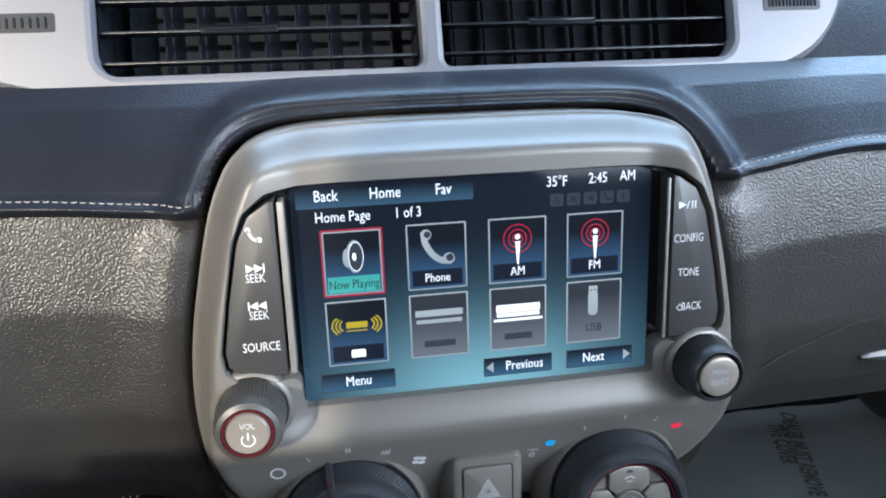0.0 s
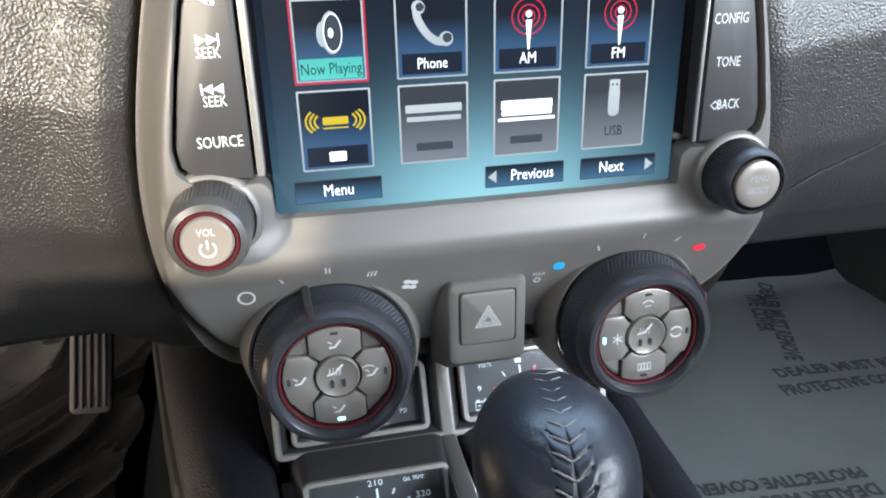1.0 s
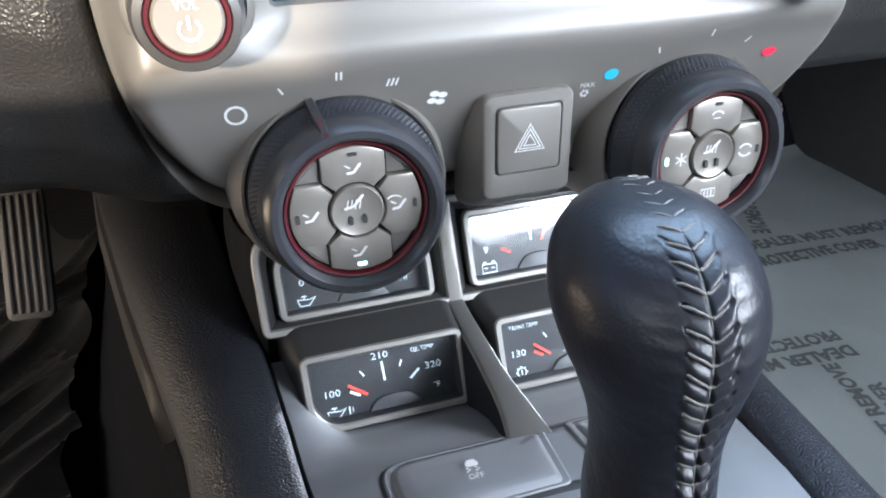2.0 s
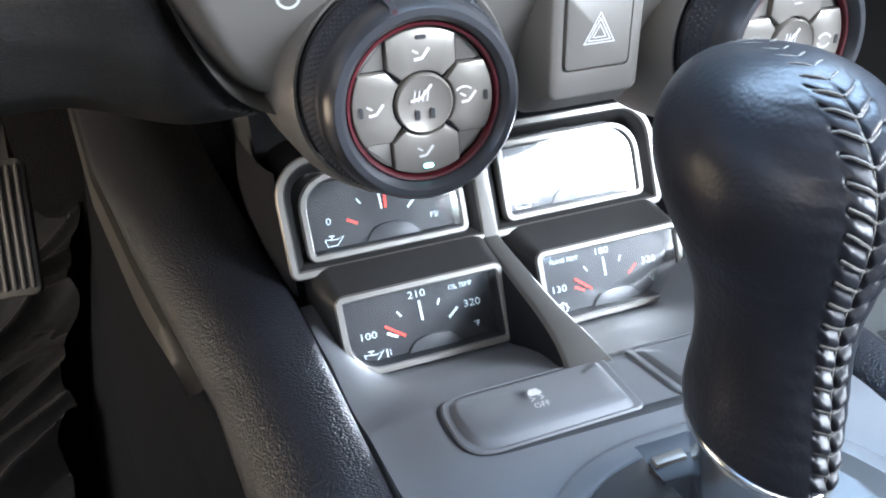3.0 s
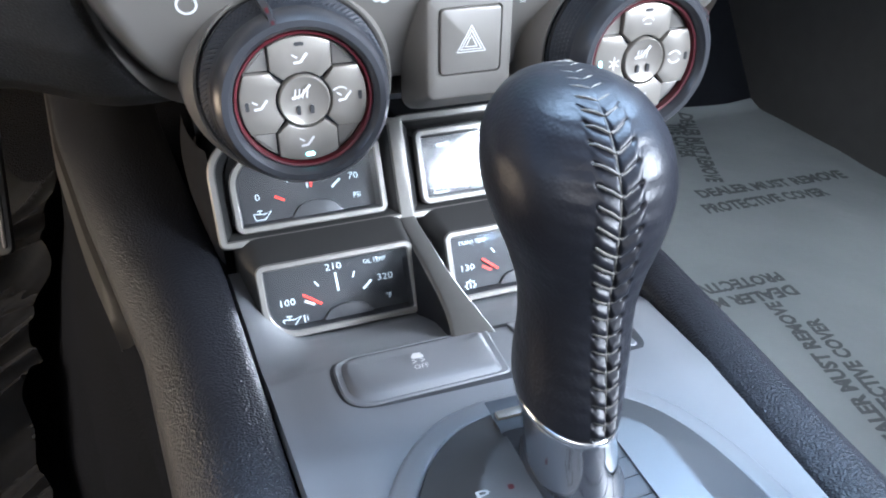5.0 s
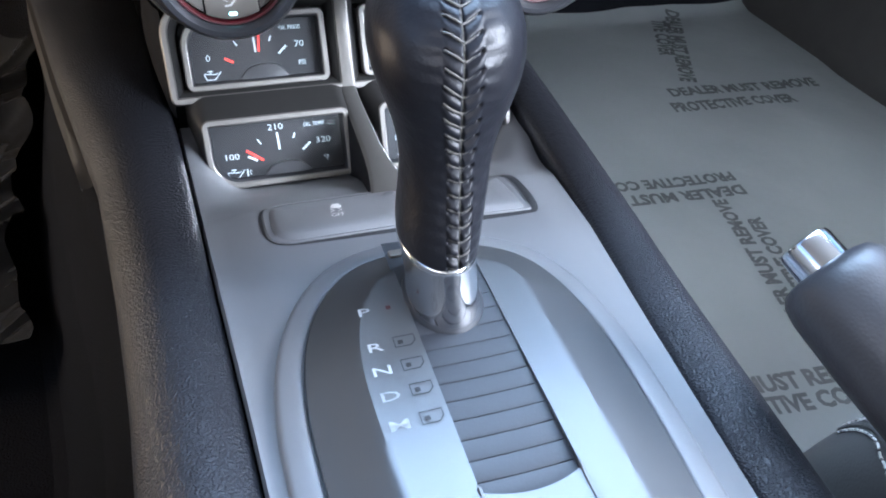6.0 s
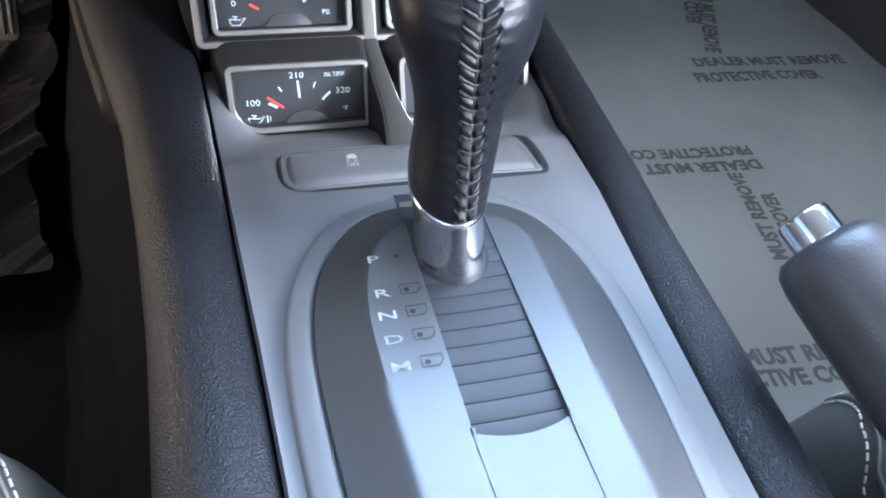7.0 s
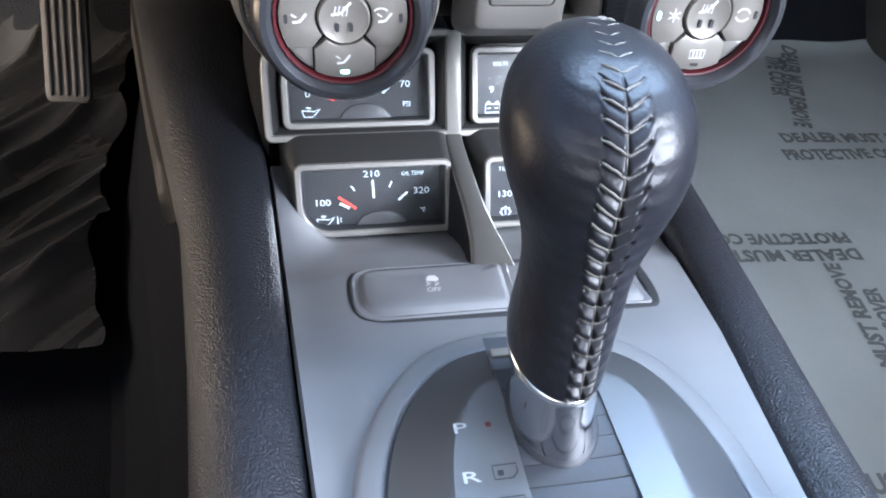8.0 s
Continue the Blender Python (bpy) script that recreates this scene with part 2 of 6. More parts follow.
SCREEN_RED = screen_material("screen_red", (0.75, 0.03, 0.07), (0.75, 0.03, 0.07), 0, 1, SCREEN_E)
SCREEN_YELLOW = screen_material("screen_yellow", (0.85, 0.62, 0.02), (0.85, 0.62, 0.02), 0, 1, SCREEN_E)
SCREEN_BAR = screen_material("screen_bar", (0.07, 0.17, 0.27), (0.008, 0.012, 0.02), -0.004, 0.0035, SCREEN_E)
SCREEN_TAB = screen_material("screen_tab", (0.10, 0.22, 0.32), (0.006, 0.012, 0.022), 0.612, 0.6225, SCREEN_E)


# ---- mesh tools ----
class Geo:
    """Gathers vertices and faces of one mesh."""

    def __init__(self):
        self.v, self.f = [], []

    def loft(self, rings, cap_start=False, cap_end=False, closed=True):
        base = len(self.v)
        n = len(rings[0])
        for ring in rings:
            self.v += [tuple(p) for p in ring]
        for k in range(len(rings) - 1):
            a, b = base + k * n, base + (k + 1) * n
            for i in range(n if closed else n - 1):
                j = (i + 1) % n
                self.f.append((a + i, a + j, b + j, b + i))
        if cap_start:
            self.f.append(tuple(base + i for i in reversed(range(n))))
        if cap_end:
            last = base + (len(rings) - 1) * n
            self.f.append(tuple(last + i for i in range(n)))
        return self

    def face(self, points):
        base = len(self.v)
        self.v += [tuple(p) for p in points]
        self.f.append(tuple(range(base, base + len(points))))
        return self

    def join(self, other, m=None):
        base = len(self.v)
        self.v += [tuple(m @ Vector(p)) if m else p for p in other.v]
        self.f += [tuple(base + i for i in f) for f in other.f]
        return self

    def moved(self, m):
        self.v = [tuple(m @ Vector(p)) for p in self.v]
        return self

    def grid(self, rows):
        return self.loft(rows, closed=False)

    def tube(self, points, radius, seg=8, closed=False, cap=True):
        pts = [Vector(p) for p in points]
        rings = []
        ref = Vector((0.123, 0.456, 0.88)).normalized()
        for i, p in enumerate(pts):
            a = pts[i - 1] if (i or closed) else p
            b = pts[(i + 1) % len(pts)] if (i < len(pts) - 1 or closed) else p
            d = (b - a).normalized()
            s = d.cross(ref).normalized()
            u = s.cross(d)
            r = radius(i / max(len(pts) - 1, 1)) if callable(radius) else radius
            rings.append([p + r * (math.cos(k * math.tau / seg) * s + math.sin(k * math.tau / seg) * u) for k in range(seg)])
        if closed:
            rings.append(rings[0])
        return self.loft(rings, cap and not closed, cap and not closed)

    def lathe(self, profile, m, seg=64, cap_end=True, wobble=None):
        """Turns (radius, height) pairs about the z axis of m."""
        rings = []
        for r, h in profile:
            ring = []
            for k in range(seg):
                a = k * math.tau / seg
                rr = r + (wobble(a, r, h) if wobble else 0)
                ring.append(m @ Vector((rr * math.cos(a), rr * math.sin(a), h)))
            rings.append(ring)
        return self.loft(rings, False, cap_end)


def rounded(w, h, r, seg=6, cx=0.0, cy=0.0):
    """The outline of a rounded rectangle, counter-clockwise; r: one radius, or four from lower left on."""
    rs = r if isinstance(r, (tuple, list)) else (r,) * 4
    out = []
    for (sx, sy, a0), q in zip(((-1, -1, 180), (1, -1, 270), (1, 1, 0), (-1, 1, 90)), rs):
        ox, oy = cx + sx * (w / 2 - q), cy + sy * (h / 2 - q)
        for k in range(seg + 1):
            a = radians(a0 + 90 * k / seg)
            out.append((ox + q * math.cos(a), oy + q * math.sin(a)))
    return out


def circle(r, seg=32, cx=0.0, cy=0.0):
    return [(cx + r * math.cos(k * math.tau / seg), cy + r * math.sin(k * math.tau / seg)) for k in range(seg)]


def inset(outline, d):
    """The outline moved inwards by d (counter-clockwise outlines)."""
    pts = [Vector(p) for p in outline]
    out = []
    for i, p in enumerate(pts):
        a, b = pts[i - 1], pts[(i + 1) % len(pts)]
        e1, e2 = (p - a), (b - p)
        if e1.length < 1e-9:
            e1 = e2
        if e2.length < 1e-9:
            e2 = e1
        n1, n2 = Vector((-e1.y, e1.x)).normalized(), Vector((-e2.y, e2.x)).normalized()
        n = n1 + n2
        n = n.normalized() if n.length > 1e-6 else n1
        out.append(tuple(p + n * d / max(n.dot(n1), 0.5)))
    return out


def lift(outline, m, h):
    return [m @ Vector((x, y, h)) for x, y in outline]


def slab(outline, m, low, high, bevel=0.0, steps=2):
    """A plate with a rounded upper edge, its outline in m's xy plane."""
    g = Geo()
    rings = [lift(outline, m, low)]
    if bevel:
        for k in range(steps + 1):
            a = math.pi / 2 * k / steps
            rings.append(lift(inset(outline, bevel * (1 - math.cos(a))), m, high - bevel * (1 - math.sin(a))))
    else:
        rings.append(lift(outline, m, high))
    return g.loft(rings, True, True)


def ring_band(outer, inner, m, low, high, bevel=0.0004):
    """A raised closed band between two outlines of equal length."""
    g = Geo()
    mid = lambda o, i, f: [(a[0] + (b[0] - a[0]) * f, a[1] + (b[1] - a[1]) * f) for a, b in zip(o, i)]
    rings = [lift(outer, m, low), lift(outer, m, high - bevel), lift(mid(outer, inner, 0.2), m, high),
             lift(mid(outer, inner, 0.8), m, high), lift(inner, m, high - bevel), lift(inner, m, low)]
    return g.loft(rings)


def flat(outline, m, h=0.0):
    return Geo().face(lift(outline, m, h))


def stroke(points, width, m, h=0.0, closed=False):
    """A flat line of a given width through 2D points."""
    g = Geo()
    pts = [Vector(p) for p in points]
    if closed:
        pts.append(pts[0])
    left, right = [], []
    for i, p in enumerate(pts):
        a, b = pts[max(i - 1, 0)], pts[min(i + 1, len(pts) - 1)]
        if closed and i in (0, len(pts) - 1):
            a, b = pts[-2], pts[1]
        d = (b - a).normalized()
        nn = Vector((-d.y, d.x)) * width / 2
        left.append(m @ Vector((*(p + nn), h)))
        right.append(m @ Vector((*(p - nn), h)))
    return g.loft([right, left], closed=False)


def lettering(text, size, m, h=0.0, align="CENTER", wide=1.0, bold=0.0):
    """Words as a flat mesh in m's xy plane, centred on its origin."""
    cu = bpy.data.curves.new("lettering", "FONT")
    cu.body, cu.size, cu.align_x, cu.align_y = text, size, align, "CENTER"
    cu.resolution_u = 2
    cu.offset = bold * size
    ob = new("lettering", cu)
    me = bpy.data.meshes.new_from_object(ob)
    g = Geo()
    g.v = [tuple(m @ Vector((v.co.x * wide, v.co.y, h))) for v in me.vertices]
    g.f = [tuple(p.vertices) for p in me.polygons]
    bpy.data.objects.remove(ob)
    bpy.data.curves.remove(cu)
    bpy.data.meshes.remove(me)
    return g


ORIGIN = {}


def thing(name, at, label, category, group="", kind=""):
    ob = new(name)
    ob.location = at
    ob.empty_display_size = 0.01
    ORIGIN[ob.name] = Vector(at)
    return tagged(ob, label, category, group, kind)


def part(name, geo, mat, parent=None, label="", at=None, smooth=40):
    """Links one mesh, given in world places, under a thing or a part."""
    base = ORIGIN[parent.name] if parent else Vector((0, 0, 0))
    origin = Vector(at) if at is not None else base
    me = bpy.data.meshes.new(name)
    me.from_pydata([tuple(Vector(p) - origin) for p in geo.v], [], geo.f)
    me.validate()
    bm = bmesh.new()
    bm.from_mesh(me)
    bmesh.ops.recalc_face_normals(bm, faces=bm.faces)
    bm.to_mesh(me)
    bm.free()
    if smooth:
        me.shade_smooth()
        me.set_sharp_from_angle(angle=radians(smooth))
    me.materials.append(mat)
    ob = new(name, me)
    if parent:
        ob.parent = parent
    ob.location = origin - base
    ORIGIN[ob.name] = origin
    if label:
        ob["label"] = label
    return ob


def lone(name, geo, mat, label, category, kind="", group="", at=None, smooth=40):
    return tagged(part(name, geo, mat, None, "", at, smooth), label, category, group, kind)


def sloped(x, y, z, back):
    """A face frame: x to the right, y up the face that leans back by so many degrees, z towards the cabin's rear."""
    a = radians(back)
    right, up = Vector((1, 0, 0)), Vector((0, math.sin(a), math.cos(a)))
    out = right.cross(up)
    m = Matrix((right, up, out)).transposed().to_4x4()
    m.translation = (x, y, z)
    return m


def smoothstep(a, b, x):
    t = np.clip((x - a) / (b - a), 0, 1)
    return t * t * (3 - 2 * t)


def curve_through(points, n):
    """n points on a smooth curve through the given ones."""
    p = [Vector(q) for q in points]
    p = [2 * p[0] - p[1], *p, 2 * p[-1] - p[-2]]
    out = []
    for k in range(n):
        s = k / (n - 1) * (len(p) - 3)
        i = min(int(s), len(p) - 4)
        t = s - i
        a, b, c, d = p[i:i + 4]
        out.append(0.5 * ((2 * b) + (c - a) * t + (2 * a - 5 * b + 4 * c - d) * t * t + (3 * b - a - 3 * c + d) * t ** 3))
    return out


def mirrored(half):
    """A closed outline from its right half, given from the top centre to the bottom centre; clockwise."""
    return list(half) + [(-x, z) for x, z in reversed(half[1:-1])]


def resampled(outline, n):
    """n points at even steps along a closed outline, from its first point on."""
    p = [Vector(q) for q in outline]
    p.append(p[0])
    steps = np.concatenate([[0], np.cumsum([(b - a).length for a, b in zip(p, p[1:])])])
    at = np.linspace(0, steps[-1], n, endpoint=False)
    xs = np.interp(at, steps, [q.x for q in p])
    zs = np.interp(at, steps, [q.y for q in p])
    return list(zip(xs.tolist(), zs.tolist()))


def softened(outline, n, rounds=2):
    """A closed outline with its corners rounded, at n even steps."""
    p = [Vector(q) for q in outline]
    for _ in range(rounds):
        p = [q for a, b in zip(p, p[1:] + p[:1]) for q in (a * 0.75 + b * 0.25, a * 0.25 + b * 0.75)]
    k = max(range(len(p)), key=lambda i: p[i].y - abs(p[i].x) * 3)
    return resampled([tuple(q) for q in p[k:] + p[:k]], n)


# ---- the cabin shell ----
def panel(name, a, b, c, d, thick, mat, label, category="panel"):
    """A thick plate on four corners, grown along its normal."""
    a, b, c, d = map(Vector, (a, b, c, d))
    nrm = (b - a).cross(d - a).normalized() * thick
    g = Geo().loft([[a, b, c, d], [p + nrm for p in (a, b, c, d)]], True, True)
    return lone(name, g, mat, label, category, "structure", smooth=0)


panel("floor", (-0.8, -1.5, 0.02), (0.87, -1.5, 0.02), (0.87, 1.0, 0.02), (-0.8, 1.0, 0.02), -0.04, CARPET, "black carpeted car floor", "floor")
panel("wall_front", (-0.8, 1.0, 0.02), (0.87, 1.0, 0.02), (0.87, 1.3, 0.45), (-0.8, 1.3, 0.45), -0.04, CARPET, "sloping black carpeted toe board", "wall")
panel("wall_front_upper", (-0.8, 1.3, 0.45), (0.87, 1.3, 0.45), (0.87, 1.34, 0.76), (-0.8, 1.34, 0.76), -0.04, MATT_BLACK, "black bulkhead behind the dashboard", "wall")
panel("wall_right", (0.87, -1.5, -0.1), (0.87, 1.35, -0.1), (0.83, 1.35, 0.70), (0.83, -1.5, 0.70), -0.04, DOOR_TRIM, "grey trimmed car door below the window", "wall")
# left side, unseen: opening added ahead of the seat for fill light, windows above
# the rear wall is an added blocker, its top sets the sun's lower edge
for name, y0, y1, z0, z1, label in (("sill_left", 0.42, 0.76, -0.1, 0.10, "dark sill under the driver door"), ("wall_left_front", 0.76, 1.35, -0.1, 0.70, "dark kick panel ahead of the driver door"),
                                    ("wall_left_rear", -1.5, 0.42, -0.1, 0.735, "unseen dark wall on the driver side, raised to cut light")):
    panel(name, (-0.8, y0, z0), (-0.8, y1, z0), (-0.8, y1, z1), (-0.8, y0, z1), 0.05, DOOR_TRIM, label, "wall")
for side, tag in ((-1, "left"), (1, "right")):
    x = 0.8 * side
    panel("pillar_" + tag, (x * 0.93, 0.30, 1.06), (x, 1.34, 0.70), (x, 1.40, 0.72), (x * 0.93, 0.38, 1.08), 0.05 * -side, DOOR_TRIM, "sloping windscreen pillar", "wall")
    panel("pillar_rear_" + tag, (x, -1.5, 0.70), (x, -1.40, 0.70), (x * 0.93, -1.32, 1.08), (x * 0.93, -1.5, 1.08), 0.05 * -side, DOOR_TRIM, "rear roof pillar", "wall")
# unseen panel, added so that sun reaches only the dash's left part
panel("sun_block_left", (-0.8, -1.40, 0.70), (-0.8, -0.90, 0.70), (-0.755, -0.86, 1.07), (-0.755, -1.36, 1.07), 0.04, DOOR_TRIM, "unseen grey panel added to block the sun behind the driver window", "wall")
# unseen post, added to keep light off the right end of the dash
panel("light_block_right", (0.81, -0.36, 0.70), (0.81, -0.24, 0.70), (0.765, -0.20, 1.07), (0.765, -0.32, 1.07), -0.04, DOOR_TRIM, "unseen grey post added to block light beside the passenger seat", "wall")
panel("ceiling", (-0.76, -1.5, 1.06), (0.76, -1.5, 1.06), (0.76, 0.36, 1.06), (-0.76, 0.36, 1.06), 0.04, HEADLINER, "grey cloth headliner", "ceiling")
# unseen, taken up to the roof to keep rear daylight off the dials
panel("wall_rear", (-0.8, -1.5, -0.1), (0.87, -1.5, -0.1), (0.87, -1.5, 1.1), (-0.8, -1.5, 1.1), 0.05, DOOR_TRIM, "unseen dark wall closing the cabin's rear against daylight", "wall")


# ---- dashboard ----
FASCIA_HALF = [(0, 0.649), (0.05, 0.649), (0.083, 0.647), (0.101, 0.640), (0.1118, 0.620), (0.1192, 0.592), (0.1263, 0.558), (0.1285, 0.530),
               (0.1262, 0.503), (0.119, 0.480), (0.108, 0.463), (0.082, 0.457), (0.03, 0.456), (0, 0.456)]
N_RING = 220
FASCIA_EDGE = softened(mirrored(FASCIA_HALF), N_RING)
LIP_HALF = [(0, 0.651), (0.05, 0.651), (0.087, 0.649), (0.1048, 0.641), (0.1145, 0.620), (0.1212, 0.592), (0.1283, 0.558), (0.1307, 0.530),
            (0.1290, 0.501), (0.1225, 0.474), (0.112, 0.450), (0.080, 0.436), (0.03, 0.43), (0, 0.43)]
LIP_EDGE = np.array(softened(mirrored(LIP_HALF), 200))


def edge_distance(x, z, edge=LIP_EDGE):
    """Distance outside a closed outline (negative inside)."""
    a, b = edge, np.roll(edge, -1, axis=0)
    p = np.stack([x, z], -1)[..., None, :]
    ab = b - a
    t = np.clip(((p - a) * ab).sum(-1) / (ab * ab).sum(-1), 0, 1)
    d = np.linalg.norm(p - (a + t[..., None] * ab), axis=-1).min(-1)
    crosses = ((a[:, 1] > p[..., 1]) != (b[:, 1] > p[..., 1]))
    with np.errstate(divide="ignore", invalid="ignore"):
        xi = a[:, 0] + (p[..., 1] - a[:, 1]) / (b[:, 1] - a[:, 1]) * ab[:, 0]
    inside = (crosses & (p[..., 0] < xi)).sum(-1) % 2 == 1
    return np.where(inside, -d, d)


def seam_height(x):
    return 0.6115 + (0.010 - 0.0045 * (x < 0)) * smoothstep(0.115, 0.20, np.abs(x)) + 0.002 * (x > 0)


def dash_surface(x, s):
    """The dash's place by x and s: s from 0 (seam) up to 1 (under the vents), down to -1 (tucked under)."""
    zs = seam_height(x)
    up = np.clip(s, 0, 1)
    dn = np.clip(-s, 0, 1)
    side = smoothstep(0.0, 0.1, x)
    end = 0.453 - 0.012 * smoothstep(0.17, 0.125, -x) + 0.021 * side
    # lower roll: straight face, then a curl forwards
    zl = np.interp(dn, [0, 0.1, 0.5, 0.7, 0.85, 0.93, 1.0], [0, 0.08, 0.55, 0.77, 0.92, 0.985, 1.0])
    yl = np.interp(dn, [0, 0.1, 0.25, 0.5, 0.62, 0.72, 0.85, 0.93, 1.0], [0.3475, 0.346, 0.343, 0.3455, 0.3510, 0.3585, 0.3760, 0.395, 0.47])
    yu = np.interp(up, [0, 0.08, 0.2, 0.5, 0.8, 1.0], [0.3445, 0.3425, 0.3455, 0.357, 0.3700, 0.384])
    z = np.where(s >= 0, zs + up * (0.6680 - zs), zs - zl * (zs - end))
    y = np.where(s >= 0, yu, yl)
    # sides sweep forwards and away
    y = y + 0.25 * np.clip(np.abs(x) - 0.22, 0, None) ** 2
    y = y - 0.090 * smoothstep(0.19, 0.42, -x) * (0.35 + 0.65 * smoothstep(0.25, -0.1, s))
    d = edge_distance(x, z)
    lip = np.where(d < 0.0085, np.exp(-((d - 0.0085) / 0.0070) ** 2), np.exp(-((d - 0.0085) / 0.0062) ** 2)) * smoothstep(0.600, 0.622, z)
    bead = np.exp(-((d - 0.0016) / 0.0012) ** 2) * smoothstep(0.606, 0.622, z)
    y = y - 0.0085 * lip - 0.0022 * bead
    pillow = np.exp(-((d - 0.010) / 0.012) ** 2) * (1 - smoothstep(0.596, 0.612, z))
    y = y - 0.004 * pillow
    y = y + 0.03 * smoothstep(0.0012, -0.005, d)
    hem = np.exp(-((z - zs - 0.0032) / 0.0032) ** 2) * (s >= 0)
    y = y - 0.0040 * hem * smoothstep(0.0, 0.01, d)
    return y, z


def dash_pad(name, s0, s1, ns, xs, mat, parent, label):
    ss = np.linspace(s0, s1, ns)
    X, S = np.meshgrid(xs, ss)
    Y, Z = dash_surface(X, S)
    g = Geo().grid([[(X[i, j], Y[i, j], Z[i, j]) for j in range(len(xs))] for i in range(ns)])
    return part(name, g, mat, parent, label, smooth=60)


dashboard = thing("dashboard", (0, 0.42, 0.6), "black grained dashboard with stitched seams round the centre stack", "dashboard", kind="structure")
xs_fine = np.concatenate([np.linspace(-0.62, -0.22, 36)[:-1], np.linspace(-0.22, 0.24, 301), np.linspace(0.24, 0.62, 36)[1:]])
dash_pad("upper_pad", 0.0, 1.0, 90, xs_fine, SOFT_TOP, dashboard, "soft grained upper dash pad with a rolled hem")
dash_pad("lower_pad", -0.005, -1.0, 70, xs_fine, LOWER_PAD, dashboard, "grained lower dash pad")


def stitch_row(name, x0, x1, step, parent, mat, rise=0.0062):
    g = Geo()
    n = int(abs(x1 - x0) / step)
    for k in range(n):
        xa = x0 + (x1 - x0) * (k + 0.12) / n
        xb = x0 + (x1 - x0) * (k + 0.74) / n
        pts = []
        for f in (0, 0.25, 0.5, 0.75, 1):
            x = np.array(xa + (xb - xa) * f)
            zs = seam_height(x)
            y, z = dash_surface(x, rise / (0.667 - zs))
            pts.append((float(x), float(y) - 0.0006 * math.sin(math.pi * f) + 0.0003, float(z) + random.uniform(-1, 1) * 0.00012))
        g.tube(pts, 0.00028, 5)
    part(name, g, mat, parent, "contrast thread along the hem")


stitch_row("stitching", -0.119, -0.42, 0.0035, dashboard, HEM_THREAD)
stitch_row("stitching", 0.120, 0.42, 0.0035, dashboard, HEM_THREAD)

for sx, xa in ((-1, 0.236), (1, 0.165)):
    g = Geo().grid([[(sx * x, y + 0.25 * max(x - 0.22, 0) ** 2, z) for x in np.linspace(xa, 0.62, 60)] for y, z in ((0.3835, 0.664), (0.3885, 0.672), (0.4000, 0.690), (0.4130, 0.710), (0.4260, 0.728), (0.438, 0.742), (0.450, 0.752), (0.470, 0.7585))])
    part("outer_pad", g, SOFT_TOP, dashboard, "grained pad beside the air vents", smooth=60)

# dash top towards the windscreen, and the dark space under the dash
top = Geo().grid([[(x, y + 0.25 * max(abs(x) - 0.22, 0) ** 2, z) for x in np.linspace(-0.74, 0.74, 31)]
                  for y, z in ((0.452, 0.66), (0.450, 0.742), (0.458, 0.755), (0.475, 0.764), (0.54, 0.77), (0.8, 0.765), (1.36, 0.73))])
part("top_pad", top, SOFT_TOP, dashboard, "grained dash top running to the windscreen")
under = Geo().loft([[(x, y, z) for x, z in rounded(0.20, 0.30, 0.01, 3, 0, 0.375)] for y in (0.47, 1.3)], True, True)
part("centre_support", under, MATT_BLACK, dashboard, "black trim behind the centre stack")
g = Geo()
for sx in (-1, 1):
    g.join(slab([(0, 0), (0.64, 0), (0.64, 0.55), (0, 0.55)], pose(0.75 if sx > 0 else -0.11, 0.45, 0.50) @ Matrix.Diagonal((-1, 1, 1, 1)), 0.0, 0.02))
part("underside", g, MATT_BLACK, dashboard, "black panel under the dash")



def on_lower_pad(x, z, out):
    """The point of the lower pad at x and z, lifted by out."""
    ss = np.linspace(-0.01, -1.0, 300)
    yy, zz = dash_surface(np.full(300, x), ss)
    i = int(np.argmin(np.abs(zz - z)))
    return (x, float(yy[i]) - out, float(zz[i]))


lid = [on_lower_pad(x, z, 0.0002) for x, z in ((q.x, q.y) for q in curve_through([(0.150, 0.508, 0), (0.165, 0.517, 0), (0.182, 0.5245, 0), (0.204, 0.533, 0), (0.236, 0.5365, 0), (0.30, 0.5385, 0), (0.45, 0.540, 0)], 60))]
part("lid_edge", Geo().tube(lid, lambda f: 0.0011 * min(1, f * 8 + 0.1), 6), LOWER_PAD, dashboard, "raised edge of the glovebox lid")
latch = Geo()
rows_l = []
for x, half in ((0.214, 0.0006), (0.222, 0.0028), (0.235, 0.0040), (0.26, 0.0048), (0.29, 0.0050)):
    mid = on_lower_pad(x, 0.5105, 0.0)
    rows_l.append([(x, mid[1] - d, mid[2] + f * half) for f, d in ((-1, -0.002), (-0.8, 0.0016), (0, 0.0028), (0.8, 0.0016), (1, -0.002))])
part("latch", latch.grid(rows_l), BUTTON_DARK, dashboard, "grey glovebox latch")

# ---- air vents ----
VENT = sloped(0, 0.3855, 0.6625, 14)


def vent_outline(x0, x1, z0, z1, rl, rr, seg=6):
    return rounded(x1 - x0, z1 - z0, (rl, rr, rr, rl), seg, (x0 + x1) / 2, (z0 + z1) / 2)


vents = thing("air_vent_panel", (0, 0.39, 0.70), "silver trimmed twin centre air vents in the dashboard", "air vent")
outer = [(-0.245, 0.035), (-0.215, 0.011), (-0.18, 0.001), (-0.12, -0.0035), (0, -0.005), (0.12, -0.0035), (0.165, 0.0), (0.19, 0.008), (0.205, 0.022),
         (0.214, 0.045), (0.212, 0.075), (0.19, 0.088), (0, 0.095), (-0.21, 0.088), (-0.245, 0.07)]
